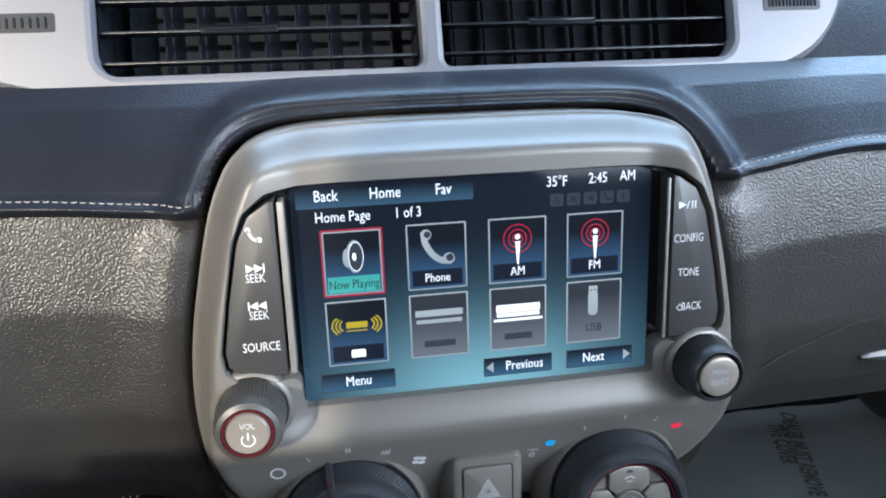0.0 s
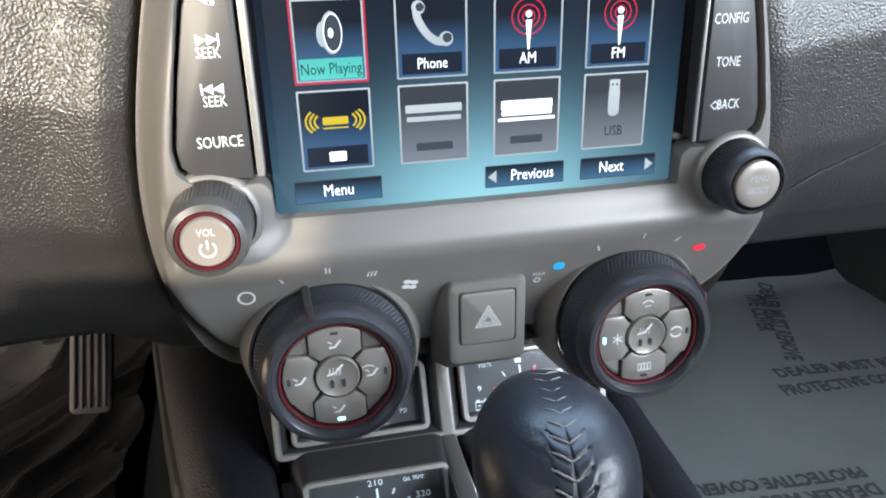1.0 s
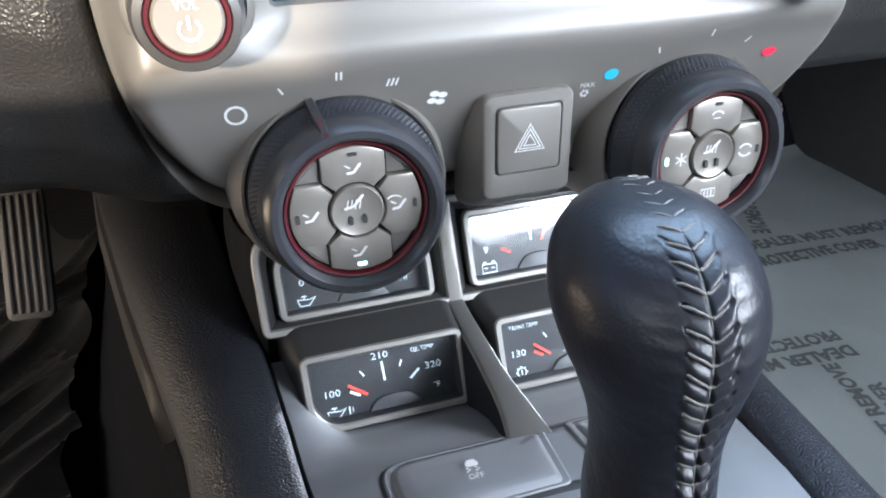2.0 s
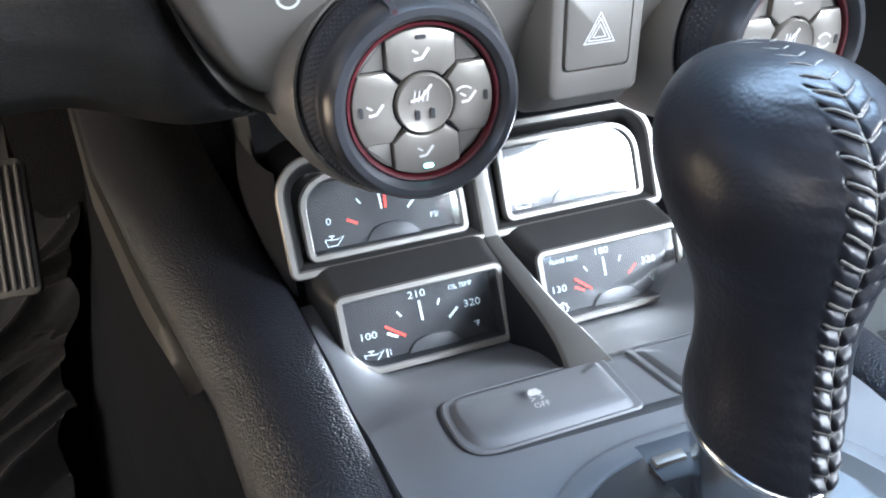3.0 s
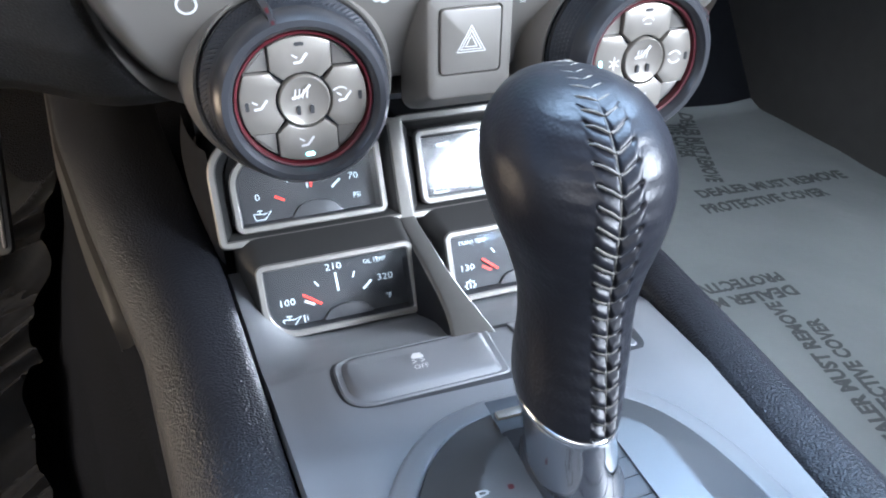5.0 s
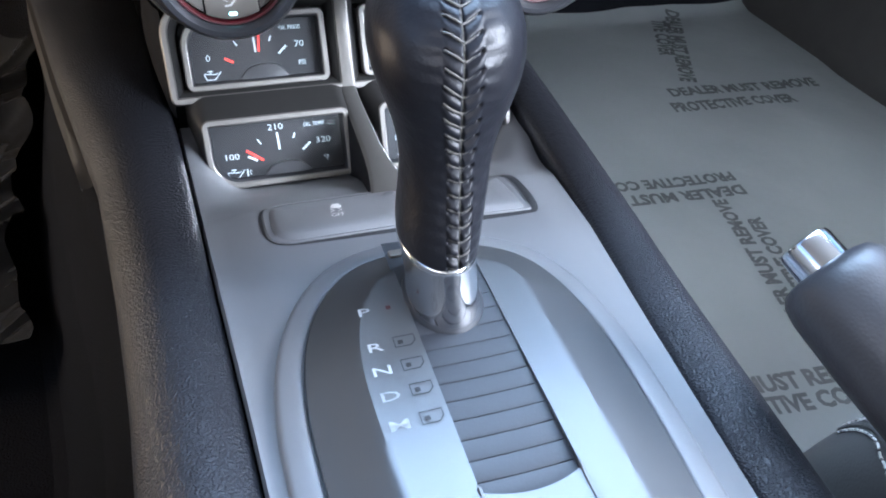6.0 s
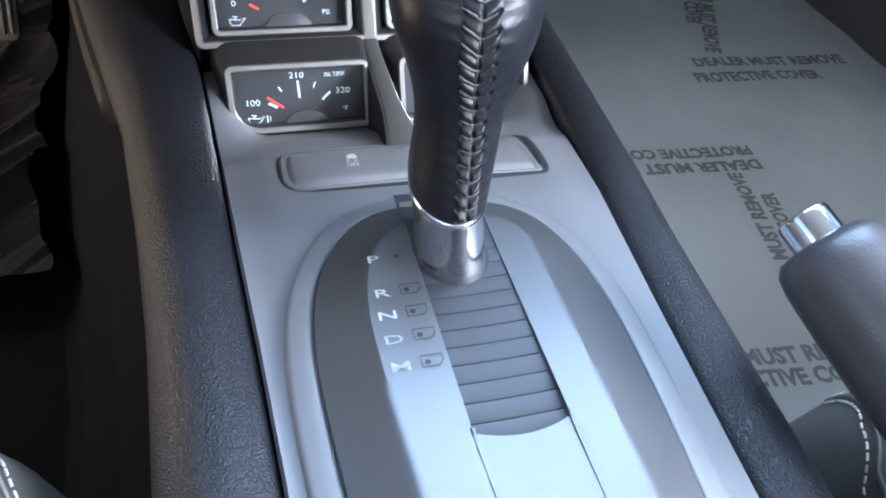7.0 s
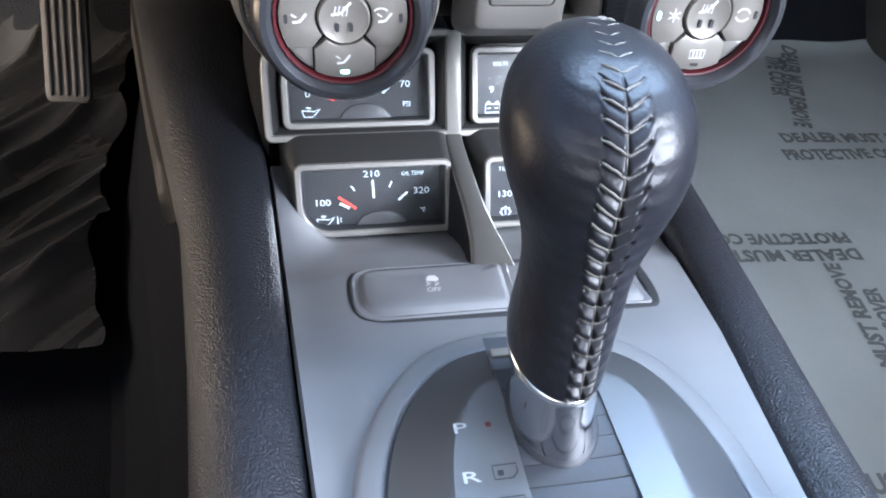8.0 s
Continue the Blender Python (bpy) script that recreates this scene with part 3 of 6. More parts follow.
holes = [vent_outline(-0.1615, -0.0135, 0.0080, 0.083, 0.010, 0.004), vent_outline(-0.0025, 0.1495, 0.0076, 0.083, 0.004, 0.010)]
bm = bmesh.new()


def bm_loop(points, h):
    vs = [bm.verts.new(VENT @ Vector((x, y, h))) for x, y in points]
    return [bm.edges.new((a, b)) for a, b in zip(vs, vs[1:] + vs[:1])]


outer_s = resampled([tuple(q) for q in softened(outer, 120)], 120)
edges = bm_loop(outer_s, 0.004)
for hole in holes:
    edges += bm_loop(inset(hole, -0.003), 0.004)
bmesh.ops.triangle_fill(bm, edges=edges, use_beauty=True)
g = Geo()
bm.verts.index_update()
g.v = [tuple(v.co) for v in bm.verts]
g.f = [tuple(v.index for v in f.verts) for f in bm.faces]
bm.free()
orient = sum((outer_s[i - 1][0] * q[1] - q[0] * outer_s[i - 1][1]) for i, q in enumerate(outer_s))
outer_ccw = outer_s if orient > 0 else list(reversed(outer_s))
g.loft([lift(inset(outer_ccw, -0.004), VENT, -0.045), lift(inset(outer_ccw, -0.004), VENT, -0.004), lift(inset(outer_ccw, -0.003), VENT, 0.001), lift(outer_ccw, VENT, 0.004)])
for hole in holes:
    g.loft([lift(inset(hole, -0.003), VENT, 0.004), lift(inset(hole, -0.0008), VENT, 0.0034), lift(hole, VENT, 0.0015), lift(hole, VENT, -0.006)])
part("vent_bezel", g, SILVER, vents, "satin silver surround with a slim centre divider")
for n_hole, (x0, x1) in enumerate(((-0.1615, -0.0135), (-0.0025, 0.1495))):
    duct = Geo().loft([lift(rounded(x1 - x0, 0.0795, 0.006, 4, (x0 + x1) / 2, 0.0432), VENT, h) for h in (-0.003, -0.034)], False, True)
    part("duct", duct, VANE_BLACK, vents, "black vent duct")
    for k in range(5):
        zc = 0.0160 + 0.0142 * k
        m = VENT @ pose((x0 + x1) / 2, zc, -0.009, -20)
        slat = slab(rounded(x1 - x0 - 0.002, 0.014, 0.002, 2), m @ pose(0, 0, 0, -62), -0.0005, 0.0005, 0.0004)
        part("slat", slat, VENT_BLACK, vents)
    for k in range(9):
        xc = x0 + (x1 - x0) * (k + 0.7) / 9.4
        vane = slab(rounded(0.010, 0.066, 0.001, 1), VENT @ pose(xc, 0.045, -0.027, 0, 90 - 6), -0.0003, 0.0003)
        part("vane", vane, VANE_BLACK, vents)
    xc = (-0.098, 0.060)[n_hole]
    tab = slab(rounded(0.036, 0.0050, 0.0012, 3), VENT @ pose(xc, 0.0305, -0.004, -55), -0.0014, 0.0014, 0.0006)
    part("slider_tab", tab, GLOSS_BLACK, vents, "sliding vent tab with a bright edge")
for xc, zc, w, tall in ((-0.2015, 0.0325, 0.045, 0.0085), (0.183, 0.0355, 0.028, 0.011)):
    wheel = part("thumb_wheel", slab(rounded(w + 0.004, tall, 0.001, 2, xc, zc), VENT, 0.002, 0.0045), VENT_BLACK, vents, "ribbed black vent thumb wheel")
    for k in range(14):
        part("rib", slab(rounded(0.0011, tall - 0.0036, 0.0004, 1), VENT @ pose(xc - w / 2 + w * (k + 0.5) / 14, zc, 0.0), 0.0038, 0.0050, 0.0003), VANE_BLACK, wheel)


# ---- centre stack: fascia, screen and its controls ----
def face_at(y):
    return sloped(0, y, 0, 0)


def polar(outline, cx, cz, n):
    """The outline's points at n even angles round (cx, cz), from the top, clockwise."""
    p = np.array(outline)
    a, b = p, np.roll(p, -1, axis=0)
    out = []
    for k in range(n):
        t = math.tau * (k + 0.5) / n
        d = np.array([math.sin(t), math.cos(t)])
        e = b - a
        den = d[0] * e[:, 1] - d[1] * e[:, 0]
        den = np.where(np.abs(den) < 1e-12, 1e-12, den)
        w = a - np.array([cx, cz])
        r = (w[:, 0] * e[:, 1] - w[:, 1] * e[:, 0]) / den
        q = (w[:, 0] * d[1] - w[:, 1] * d[0]) / den
        hit = r[(r > 0) & (q >= -1e-9) & (q <= 1 + 1e-9)]
        out.append((cx + d[0] * hit.max(), cz + d[1] * hit.max()))
    return out


OPENING_HALF = [(0, 0.6262), (0.060, 0.6262), (0.076, 0.6258), (0.0885, 0.6240), (0.0980, 0.6165), (0.1030, 0.605), (0.1080, 0.580), (0.1118, 0.558), (0.1108, 0.550),
                (0.105, 0.5455), (0.0835, 0.5440), (0.0812, 0.5420), (0.0803, 0.5395), (0.0800, 0.5288), (0.04, 0.5286), (0, 0.5286)]
NP = 360
OUT_P = np.array(polar(FASCIA_EDGE, 0, 0.575, NP))
IN_P = np.array(polar(mirrored(OPENING_HALF), 0, 0.575, NP))


def fascia_depth(x, z, d):
    low = smoothstep(0.535, 0.505, z)
    flank = smoothstep(0.074, 0.096, np.abs(x))
    top = smoothstep(0.60, 0.635, z) * (1 - flank)
    y = 0.338 + 0.010 * top * (1 - smoothstep(0.0, 0.016, d)) - (0.0145 + 0.0065 * flank) * smoothstep(0.0, 0.013, d) * (1 - low) - 0.0165 * smoothstep(0.0, 0.008, d) * low
    y = y - 0.0055 * np.exp(-((z - 0.5165) / 0.0085) ** 2) * smoothstep(0.0, 0.012, d) * low
    y = y + 0.017 * smoothstep(0.510, 0.462, z)
    return y


stack = thing("centre_fascia", (0, 0.345, 0.55), "satin grey plastic centre stack fascia with screen and buttons", "fascia")
rings = [[(x, 0.40, z) for x, z in OUT_P], [(x, 0.3385 + 0.010 * float(smoothstep(0.60, 0.635, z) * (1 - smoothstep(0.074, 0.096, abs(x)))), z) for x, z in OUT_P]]
for k in range(1, 25):
    f = (k / 24) ** 1.3
    P = OUT_P + (IN_P - OUT_P) * f
    d = np.minimum(np.linalg.norm(P - OUT_P, axis=1), -edge_distance(P[:, 0], P[:, 1], np.array(FASCIA_EDGE)))
    Y = fascia_depth(P[:, 0], P[:, 1], np.clip(d, 0, None))
    rings.append([(P[i, 0], Y[i], P[i, 1]) for i in range(NP)])
edge_y = np.array([p[1] for p in rings[-1]])
rings.append([(x * 0.996, y + 0.0012, 0.58 + (z - 0.58) * 0.992) for (x, z), y in zip(IN_P, edge_y)])
rings.append([(x * 0.995, 0.334, 0.58 + (z - 0.58) * 0.99) for x, z in IN_P])
part("bezel", Geo().loft(rings), FASCIA, stack, "satin grey moulded bezel", smooth=50)
back = Geo().face([(x, 0.3315, z) for x, z in IN_P])
part("inner_panel", back, GLOSS_BLACK, stack, "gloss black panel behind the buttons")


def half_panel(side):
    pts = [(0.0852, 0.5465), (0.1040, 0.5480), (0.1090, 0.5520), (0.1098, 0.5585), (0.1062, 0.580), (0.1010, 0.6045), (0.0960, 0.6150), (0.0880, 0.6205), (0.0852, 0.6212)]
    pts = [(x * side, z) for x, z in pts]
    return pts if side > 0 else list(reversed(pts))


F = face_at(0.3295)
for side, tag in ((-1, "left"), (1, "right")):
    part("button_panel", slab(half_panel(side), F, -0.003, 0.0110, 0.0012), BUTTON_COLUMN, stack, "dark satin column of radio buttons")
    part("strip", slab(rounded(0.0026 if side < 0 else 0.0014, 0.0735, 0.0006, 3, side * 0.0828, 0.5835), F, -0.002 if side < 0 else 0.0104, 0.0100 if side < 0 else 0.0116, 0.0005), FRAME, stack, "slim bright strip beside the screen")

HB = 0.01118


def icon(name, geos, mat, parent, label=""):
    g = Geo()
    for q in geos:
        g.join(q)
    return part(name, g, mat, parent, label, smooth=0)


def triangle(cx, cz, w, h, m, height):
    """A solid triangle that points right (w > 0) or left."""
    return flat([(cx - w / 2, cz - h / 2), (cx + w / 2, cz), (cx - w / 2, cz + h / 2)], m, height)


def bar(cx, cz, w, h, m, height):
    return flat(rounded(w, h, min(w, h) * 0.1, 1, cx, cz), m, height)


def handset(cx, cz, s, m, height):
    pts = [(cx + s * (-0.36 + 0.72 * t), cz + s * (0.36 - 0.72 * t) - s * 0.22 * math.sin(math.pi * t)) for t in np.linspace(0, 1, 9)]
    g = stroke(pts, s * 0.2, m, height)
    for (px, pz), a in ((pts[0], 45), (pts[-1], 45)):
        g.join(flat(circle(s * 0.2, 14, px + s * 0.05, pz + s * 0.04), m, height))
    return g


def words(text, x, z, size, m, height, wide=1.0):
    return lettering(text, size, m @ pose(x, z, 0), height, wide=wide)


icon("phone_mark", [handset(-0.0942, 0.6075, 0.0058, F, HB)], WHITE_PRINT, stack)
for zc, sgn in ((0.5940, 1), (0.5782, -1)):
    marks = [triangle(-0.0965, zc, 0.0034 * sgn, 0.0036, F, HB), triangle(-0.0931, zc, 0.0034 * sgn, 0.0036, F, HB), bar(-0.0948 + 0.0037 * sgn, zc, 0.0006, 0.0038, F, HB)]
    icon("seek_mark", marks, WHITE_PRINT, stack)
    icon("seek_word", [words("SEEK", -0.0948, zc - 0.0042, 0.0052, F, HB, 0.72)], WHITE_PRINT, stack)
icon("source_word", [words("SOURCE", -0.0950, 0.5602, 0.0056, F, HB, 0.72)], WHITE_PRINT, stack)
icon("play_mark", [triangle(0.0895, 0.6080, 0.0038, 0.0034, F, HB), bar(0.0940, 0.6080, 0.0006, 0.0034, F, HB), bar(0.0954, 0.6080, 0.0006, 0.0034, F, HB),
                   stroke([(0.0914, 0.6063), (0.0926, 0.6097)], 0.0005, F, HB)], WHITE_PRINT, stack)
icon("config_word", [words("CONFIG", 0.0930, 0.5928, 0.0054, F, HB, 0.70)], WHITE_PRINT, stack)
icon("tone_word", [words("TONE", 0.0937, 0.5770, 0.0054, F, HB, 0.70)], WHITE_PRINT, stack)
icon("back_word", [words("BACK", 0.0958, 0.5608, 0.0054, F, HB, 0.70), stroke([(0.0918, 0.5608), (0.0901, 0.5623), (0.0885, 0.5608), (0.0901, 0.5593)], 0.0005, F, HB, True)], WHITE_PRINT, stack)

# the screen
screen = part("screen", slab(rounded(0.1585, 0.0968, 0.001, 2, 0, 0.5772), F, -0.002, 0.0010, 0.0004), SCREEN_BG, stack, "lit colour touchscreen showing a home page of icons", at=(0, 0, 0))
S = 0.0012


def lit(name, geos, mat, z_base=None, x_base=0.0):
    g = Geo()
    for q in geos:
        g.join(q)
    at = (x_base, 0.3283, z_base) if z_base is not None else (0, 0, 0)
    ob = part(name, g, mat, screen, "", at=at, smooth=0)
    return ob


lit("menu_bar", [flat(rounded(0.0750, 0.0078, 0.0002, 1, -0.0395, 0.6188), F, S)], SCREEN_TAB)
for xd in (-0.0525, -0.0275):
    lit("menu_divider", [bar(xd, 0.6195, 0.0003, 0.0080, F, S + 0.0001)], SCREEN_DIM)
for text, x, z, size in (("Back", -0.0645, 0.6198, 0.0068), ("Home", -0.0398, 0.6198, 0.0068), ("Fav", -0.0150, 0.6198, 0.0068), ("Home Page", -0.0580, 0.6108, 0.0064),
                         ("1 of 3", -0.0305, 0.6108, 0.0064), ("35\u00b0F", 0.0352, 0.6200, 0.0066), ("2:45", 0.0540, 0.6205, 0.0066), ("AM", 0.0678, 0.6208, 0.0066)):
    lit("screen_text", [words(text, x, z, size, F, S + 0.00015, 0.78)], SCREEN_WHITE)
for k in range(5):
    xc = 0.0352 + 0.0077 * k
    lit("status_icon", [flat(rounded(0.0062, 0.0056, 0.0008, 2, xc, 0.6119), F, S)], SCREEN_DIM)
marks = [stroke([(0.0342, 0.6104), (0.0352, 0.6135), (0.0362, 0.6104)], 0.0006, F, S + 0.0001), stroke([(0.0415, 0.6105), (0.0443, 0.6134)], 0.0006, F, S + 0.0001),
         stroke([(0.0415, 0.6134), (0.0443, 0.6105)], 0.0006, F, S + 0.0001), triangle(0.0506, 0.6119, -0.0026, 0.0032, F, S + 0.0001), handset(0.0583, 0.6120, 0.0036, F, S + 0.0001),
         stroke([(0.0650, 0.6107), (0.0670, 0.6128), (0.0660, 0.6137), (0.0660, 0.6102), (0.0670, 0.6111), (0.0650, 0.6131)], 0.0004, F, S + 0.0001)]
lit("status_mark", marks, SCREEN_INK)

COLS, ROWS_Z, TW, TH = (-0.0550, -0.01875, 0.01725, 0.0530), (0.5908, 0.5593), 0.0262, 0.0294


def tile(col, row, grey=False, selected=False):
    xc, zc = COLS[col], ROWS_Z[row]
    o, i = rounded(TW, TH, 0.0005, 2, xc, zc), rounded(TW - 0.0013, TH - 0.0013, 0.0003, 2, xc, zc)
    base = lit("tile", [flat(o, F, S)], TILE_GREY if grey else TILE_BLUE, zc - 0.005, xc)
    if not grey:
        lit("tile_label_bar", [flat(rounded(TW - 0.004, 0.0072, 0.0002, 1, xc, zc - 0.0095), F, S + 0.0001)], SCREEN_TEAL if selected else TILE_DARK, zc, xc)
    rim = Geo().loft([lift(o, F, S + 0.0002), lift(i, F, S + 0.0002)])
    lit("tile_rim", [rim], SCREEN_RED if selected else SCREEN_GREY, zc, xc)
    if selected:
        o2, i2 = rounded(TW - 0.0016, TH - 0.0016, 0.0003, 2, xc, zc), rounded(TW - 0.0028, TH - 0.0028, 0.0003, 2, xc, zc)
        lit("tile_inner_rim", [Geo().loft([lift(o2, F, S + 0.0002), lift(i2, F, S + 0.0002)])], SCREEN_GREY, zc, xc)
    return xc, zc


H1, H2, H3 = S + 0.0003, S + 0.0004, S + 0.0005
x, z = tile(0, 0, selected=True)
ell = lambda rx, rz, cx, cz: [(cx + rx * math.cos(t), cz + rz * math.sin(t)) for t in np.linspace(0, math.tau, 28, endpoint=False)]
lit("speaker_icon", [flat(ell(0.0037, 0.0072, x + 0.0010, z + 0.0026), F, H1), flat(ell(0.0020, 0.0042, x - 0.0022, z + 0.0022), F, H1)], SCREEN_GREY, z, x)
lit("speaker_cone", [flat(ell(0.0030, 0.0062, x + 0.0014, z + 0.0026), F, H2)], SCREEN_DIM, z, x)
lit("speaker_dome", [flat(ell(0.0009, 0.0017, x + 0.0007, z + 0.0026), F, H3), stroke(ell(0.0031, 0.0063, x + 0.0014, z + 0.0026), 0.0003, F, H3, True)], SCREEN_WHITE, z, x)
lit("tile_text", [words("Now Playing", x, z - 0.0096, 0.0056, F, H2, 0.76)], SCREEN_INK)
x, z = tile(1, 0)
pts = [(x - 0.0052, z + 0.0100), (x - 0.0050, z + 0.0062), (x - 0.0018, z + 0.0008), (x + 0.0022, z - 0.0020), (x + 0.0058, z - 0.0018)]
lit("phone_icon", [stroke([(q.x, q.y) for q in curve_through([(*q, 0) for q in pts], 14)], 0.0028, F, H1),
                   flat(circle(0.0024, 18, x - 0.0046, z + 0.0098), F, H2), flat(circle(0.0026, 18, x + 0.0052, z - 0.0012), F, H2)], SCREEN_GREY, z, x)
lit("phone_cups", [flat(circle(0.0015, 16, x - 0.0040, z + 0.0099), F, H3), flat(circle(0.0017, 16, x + 0.0056, z - 0.0008), F, H3)], SCREEN_DIM, z, x)
lit("tile_text", [words("Phone", x, z - 0.0096, 0.0056, F, H2, 0.80)], SCREEN_WHITE)
for col, text in ((2, "AM"), (3, "FM")):
    x, z = tile(col, 0)
    for r in (0.0022, 0.0040, 0.0063):
        lit("signal_ring", [stroke(circle(r, 30, x, z + 0.0052), 0.0005, F, H1, True)], SCREEN_RED)
    lit("mast_icon", [flat([(x - 0.0011, z + 0.0040), (x - 0.0002, z - 0.0065), (x + 0.0004, z - 0.0065), (x + 0.0012, z + 0.0040)], F, H2), flat(circle(0.0012, 14, x, z + 0.0060), F, H2)], SCREEN_WHITE)
    lit("tile_text", [words(text, x, z - 0.0096, 0.0058, F, H2, 0.80)], SCREEN_WHITE)
x, z = tile(0, 1)
arcs = []
for sgn in (-1, 1):
    for r in (0.0050, 0.0066, 0.0082):
        arcs.append(stroke([(x + sgn * (0.0026 + r * math.cos(t) * 0.98), z + 0.0035 + r * 0.66 * math.sin(t)) for t in np.linspace(-0.75, 0.75, 9)], 0.0007, F, H1))
for q in arcs + [bar(x, z + 0.0036, 0.0092, 0.0028, F, H1), bar(x, z + 0.0010, 0.0090, 0.0005, F, H1)]:
    lit("badge_shape", [q], SCREEN_YELLOW)
lit("tile_text_bar", [bar(x, z - 0.0096, 0.0062, 0.0036, F, H2)], SCREEN_WHITE)
x, z = tile(1, 1, True)
for q in (bar(x, z + 0.0058, 0.0212, 0.0030, F, H1), bar(x, z + 0.0020, 0.0205, 0.0018, F, H1)):
    lit("badge_shape", [q], SCREEN_GREY, z, x)
lit("tile_text_bar", [bar(x, z - 0.0085, 0.0140, 0.0030, F, H1)], SCREEN_DIM)
x, z = tile(2, 1, True)
for q in (bar(x, z + 0.0048, 0.0202, 0.0036, F, H1), bar(x, z + 0.0018, 0.0198, 0.0018, F, H1), bar(x, z - 0.0006, 0.0225, 0.0012, F, H1)):
    lit("badge_shape", [q], SCREEN_WHITE)
lit("tile_text_bar", [bar(x, z - 0.0085, 0.0128, 0.0030, F, H1)], SCREEN_DIM)
x, z = tile(3, 1, True)
lit("usb_stick", [flat(rounded(0.0046, 0.0100, (0.0020, 0.0020, 0.0002, 0.0002), 4, x - 0.0005, z + 0.0030), F, H1), flat(rounded(0.0042, 0.0050, 0.0003, 1, x - 0.0005, z + 0.0096), F, H1)], SCREEN_GREY, z, x)
lit("usb_slots", [bar(x - 0.0014, z + 0.0102, 0.0007, 0.0008, F, H2), bar(x + 0.0004, z + 0.0102, 0.0007, 0.0008, F, H2)], SCREEN_INK)
lit("tile_text", [words("USB", x, z - 0.0080, 0.0056, F, H1, 0.8)], SCREEN_INK)
for x, w, text, arrow in ((-0.0558, 0.0326, "Menu", 0), (0.0170, 0.0322, "Previous", -1), (0.0562, 0.0322, "Next", 1)):
    z = 0.5366
    lit("soft_key", [flat(rounded(w, 0.0088, 0.0004, 2, x, z), F, S)], SCREEN_BAR, z, x)
    o, i = rounded(w, 0.0088, 0.0004, 2, x, z), rounded(w - 0.0007, 0.0081, 0.0003, 2, x, z)
    lit("soft_key_rim", [Geo().loft([lift(o, F, S + 0.0001), lift(i, F, S + 0.0001)])], SCREEN_DIM)
    lit("screen_text", [words(text, x + (0.003 if arrow < 0 else -0.003 if arrow > 0 else 0), z, 0.0064, F, H1, 0.80)], SCREEN_WHITE)
    if arrow:
        lit("soft_key_arrow", [triangle(x + arrow * 0.0133, z, arrow * 0.0034, 0.0052, F, H1)], SCREEN_GREY, z, x)


# ---- turning knobs ----
def knurled(step, depth):
    return lambda a, r, h: depth * (0.5 + 0.5 * math.cos(a * step))


def small_knob(name, x, y, z, base_y, face_r, grip_r, mat, face_mat, label, lit_red):
    """A push and turn knob: dished base, knurled grip, bright face."""
    m = sloped(x, base_y, z, 0)
    hgt = base_y - y
    ob = thing(name, (x, base_y, z), label, "knob")
    base = Geo().lathe([(grip_r * 1.22, -0.006), (grip_r * 1.20, 0.0008), (grip_r * 1.12, 0.0022), (grip_r * 1.04, 0.0026), (grip_r * 1.02, 0.001)], m, 56, True)
    part("collar", base, FASCIA, ob, "grey collar moulded round the knob")
    g = Geo()
    seg = 180
    prof = [(grip_r, 0.001), (grip_r * 0.985, hgt * 0.25), (grip_r * 0.95, hgt * 0.72)]
    g.lathe(prof, m, seg, False, knurled(60, -0.0005))
    part("grip", g, mat, ob, "finely ribbed black grip")
    rim = Geo().lathe([(grip_r * 0.95, hgt * 0.70), (grip_r * 0.93, hgt * 0.80), (grip_r * 0.86, hgt * 0.93), (face_r * 1.24, hgt * 0.97), (face_r * 1.18, hgt * 0.90)], m, 64, False)
    part("rim", rim, mat, ob)
    if lit_red:
        part("ring", Geo().lathe([(face_r * 1.20, hgt * 0.93), (face_r * 1.18, hgt * 0.965), (face_r * 1.08, hgt * 0.965), (face_r * 1.02, hgt * 0.92)], m, 64, False), RED_RING, ob, "dark red ring")
    part("face", Geo().lathe([(face_r * 1.03, hgt * 0.88), (face_r, hgt * 0.97), (face_r * 0.92, hgt * 1.0), (face_r * 0.5, hgt * 0.99), (0.0002, hgt * 0.985)], m, 56), face_mat, ob, "satin face")
    return ob, m, hgt


knob, m, hgt = small_knob("volume_knob", -0.1015, 0.2965, 0.5325, 0.3205, 0.0086, 0.0148, KNURL, KNOB_FACE, "volume knob with satin face and red ring", True)
icon("vol_word", [words("VOL", 0, 0.0036, 0.0038, m, hgt + 0.0002, 0.8)], WHITE_PRINT, knob)
icon("power_mark", [stroke([(0.0026 * math.sin(t), -0.0022 + 0.0026 * math.cos(t)) for t in np.linspace(0.7, math.tau - 0.7, 20)], 0.0006, m, hgt + 0.0002), bar(0, -0.0006, 0.0007, 0.0032, m, hgt + 0.0002)], WHITE_PRINT, knob)
knob, m, hgt = small_knob("menu_knob", 0.1015, 0.3005, 0.5330, 0.3190, 0.0092, 0.0142, BUTTON_BLACK, KNOB_FACE, "black ribbed menu knob with satin face", False)
icon("menu_word", [words("MENU", 0, 0.0024, 0.0036, m, hgt + 0.0002, 0.8), words("SELECT", 0, -0.0022, 0.0036, m, hgt + 0.0002, 0.75)], LETTER_PRINT, knob)


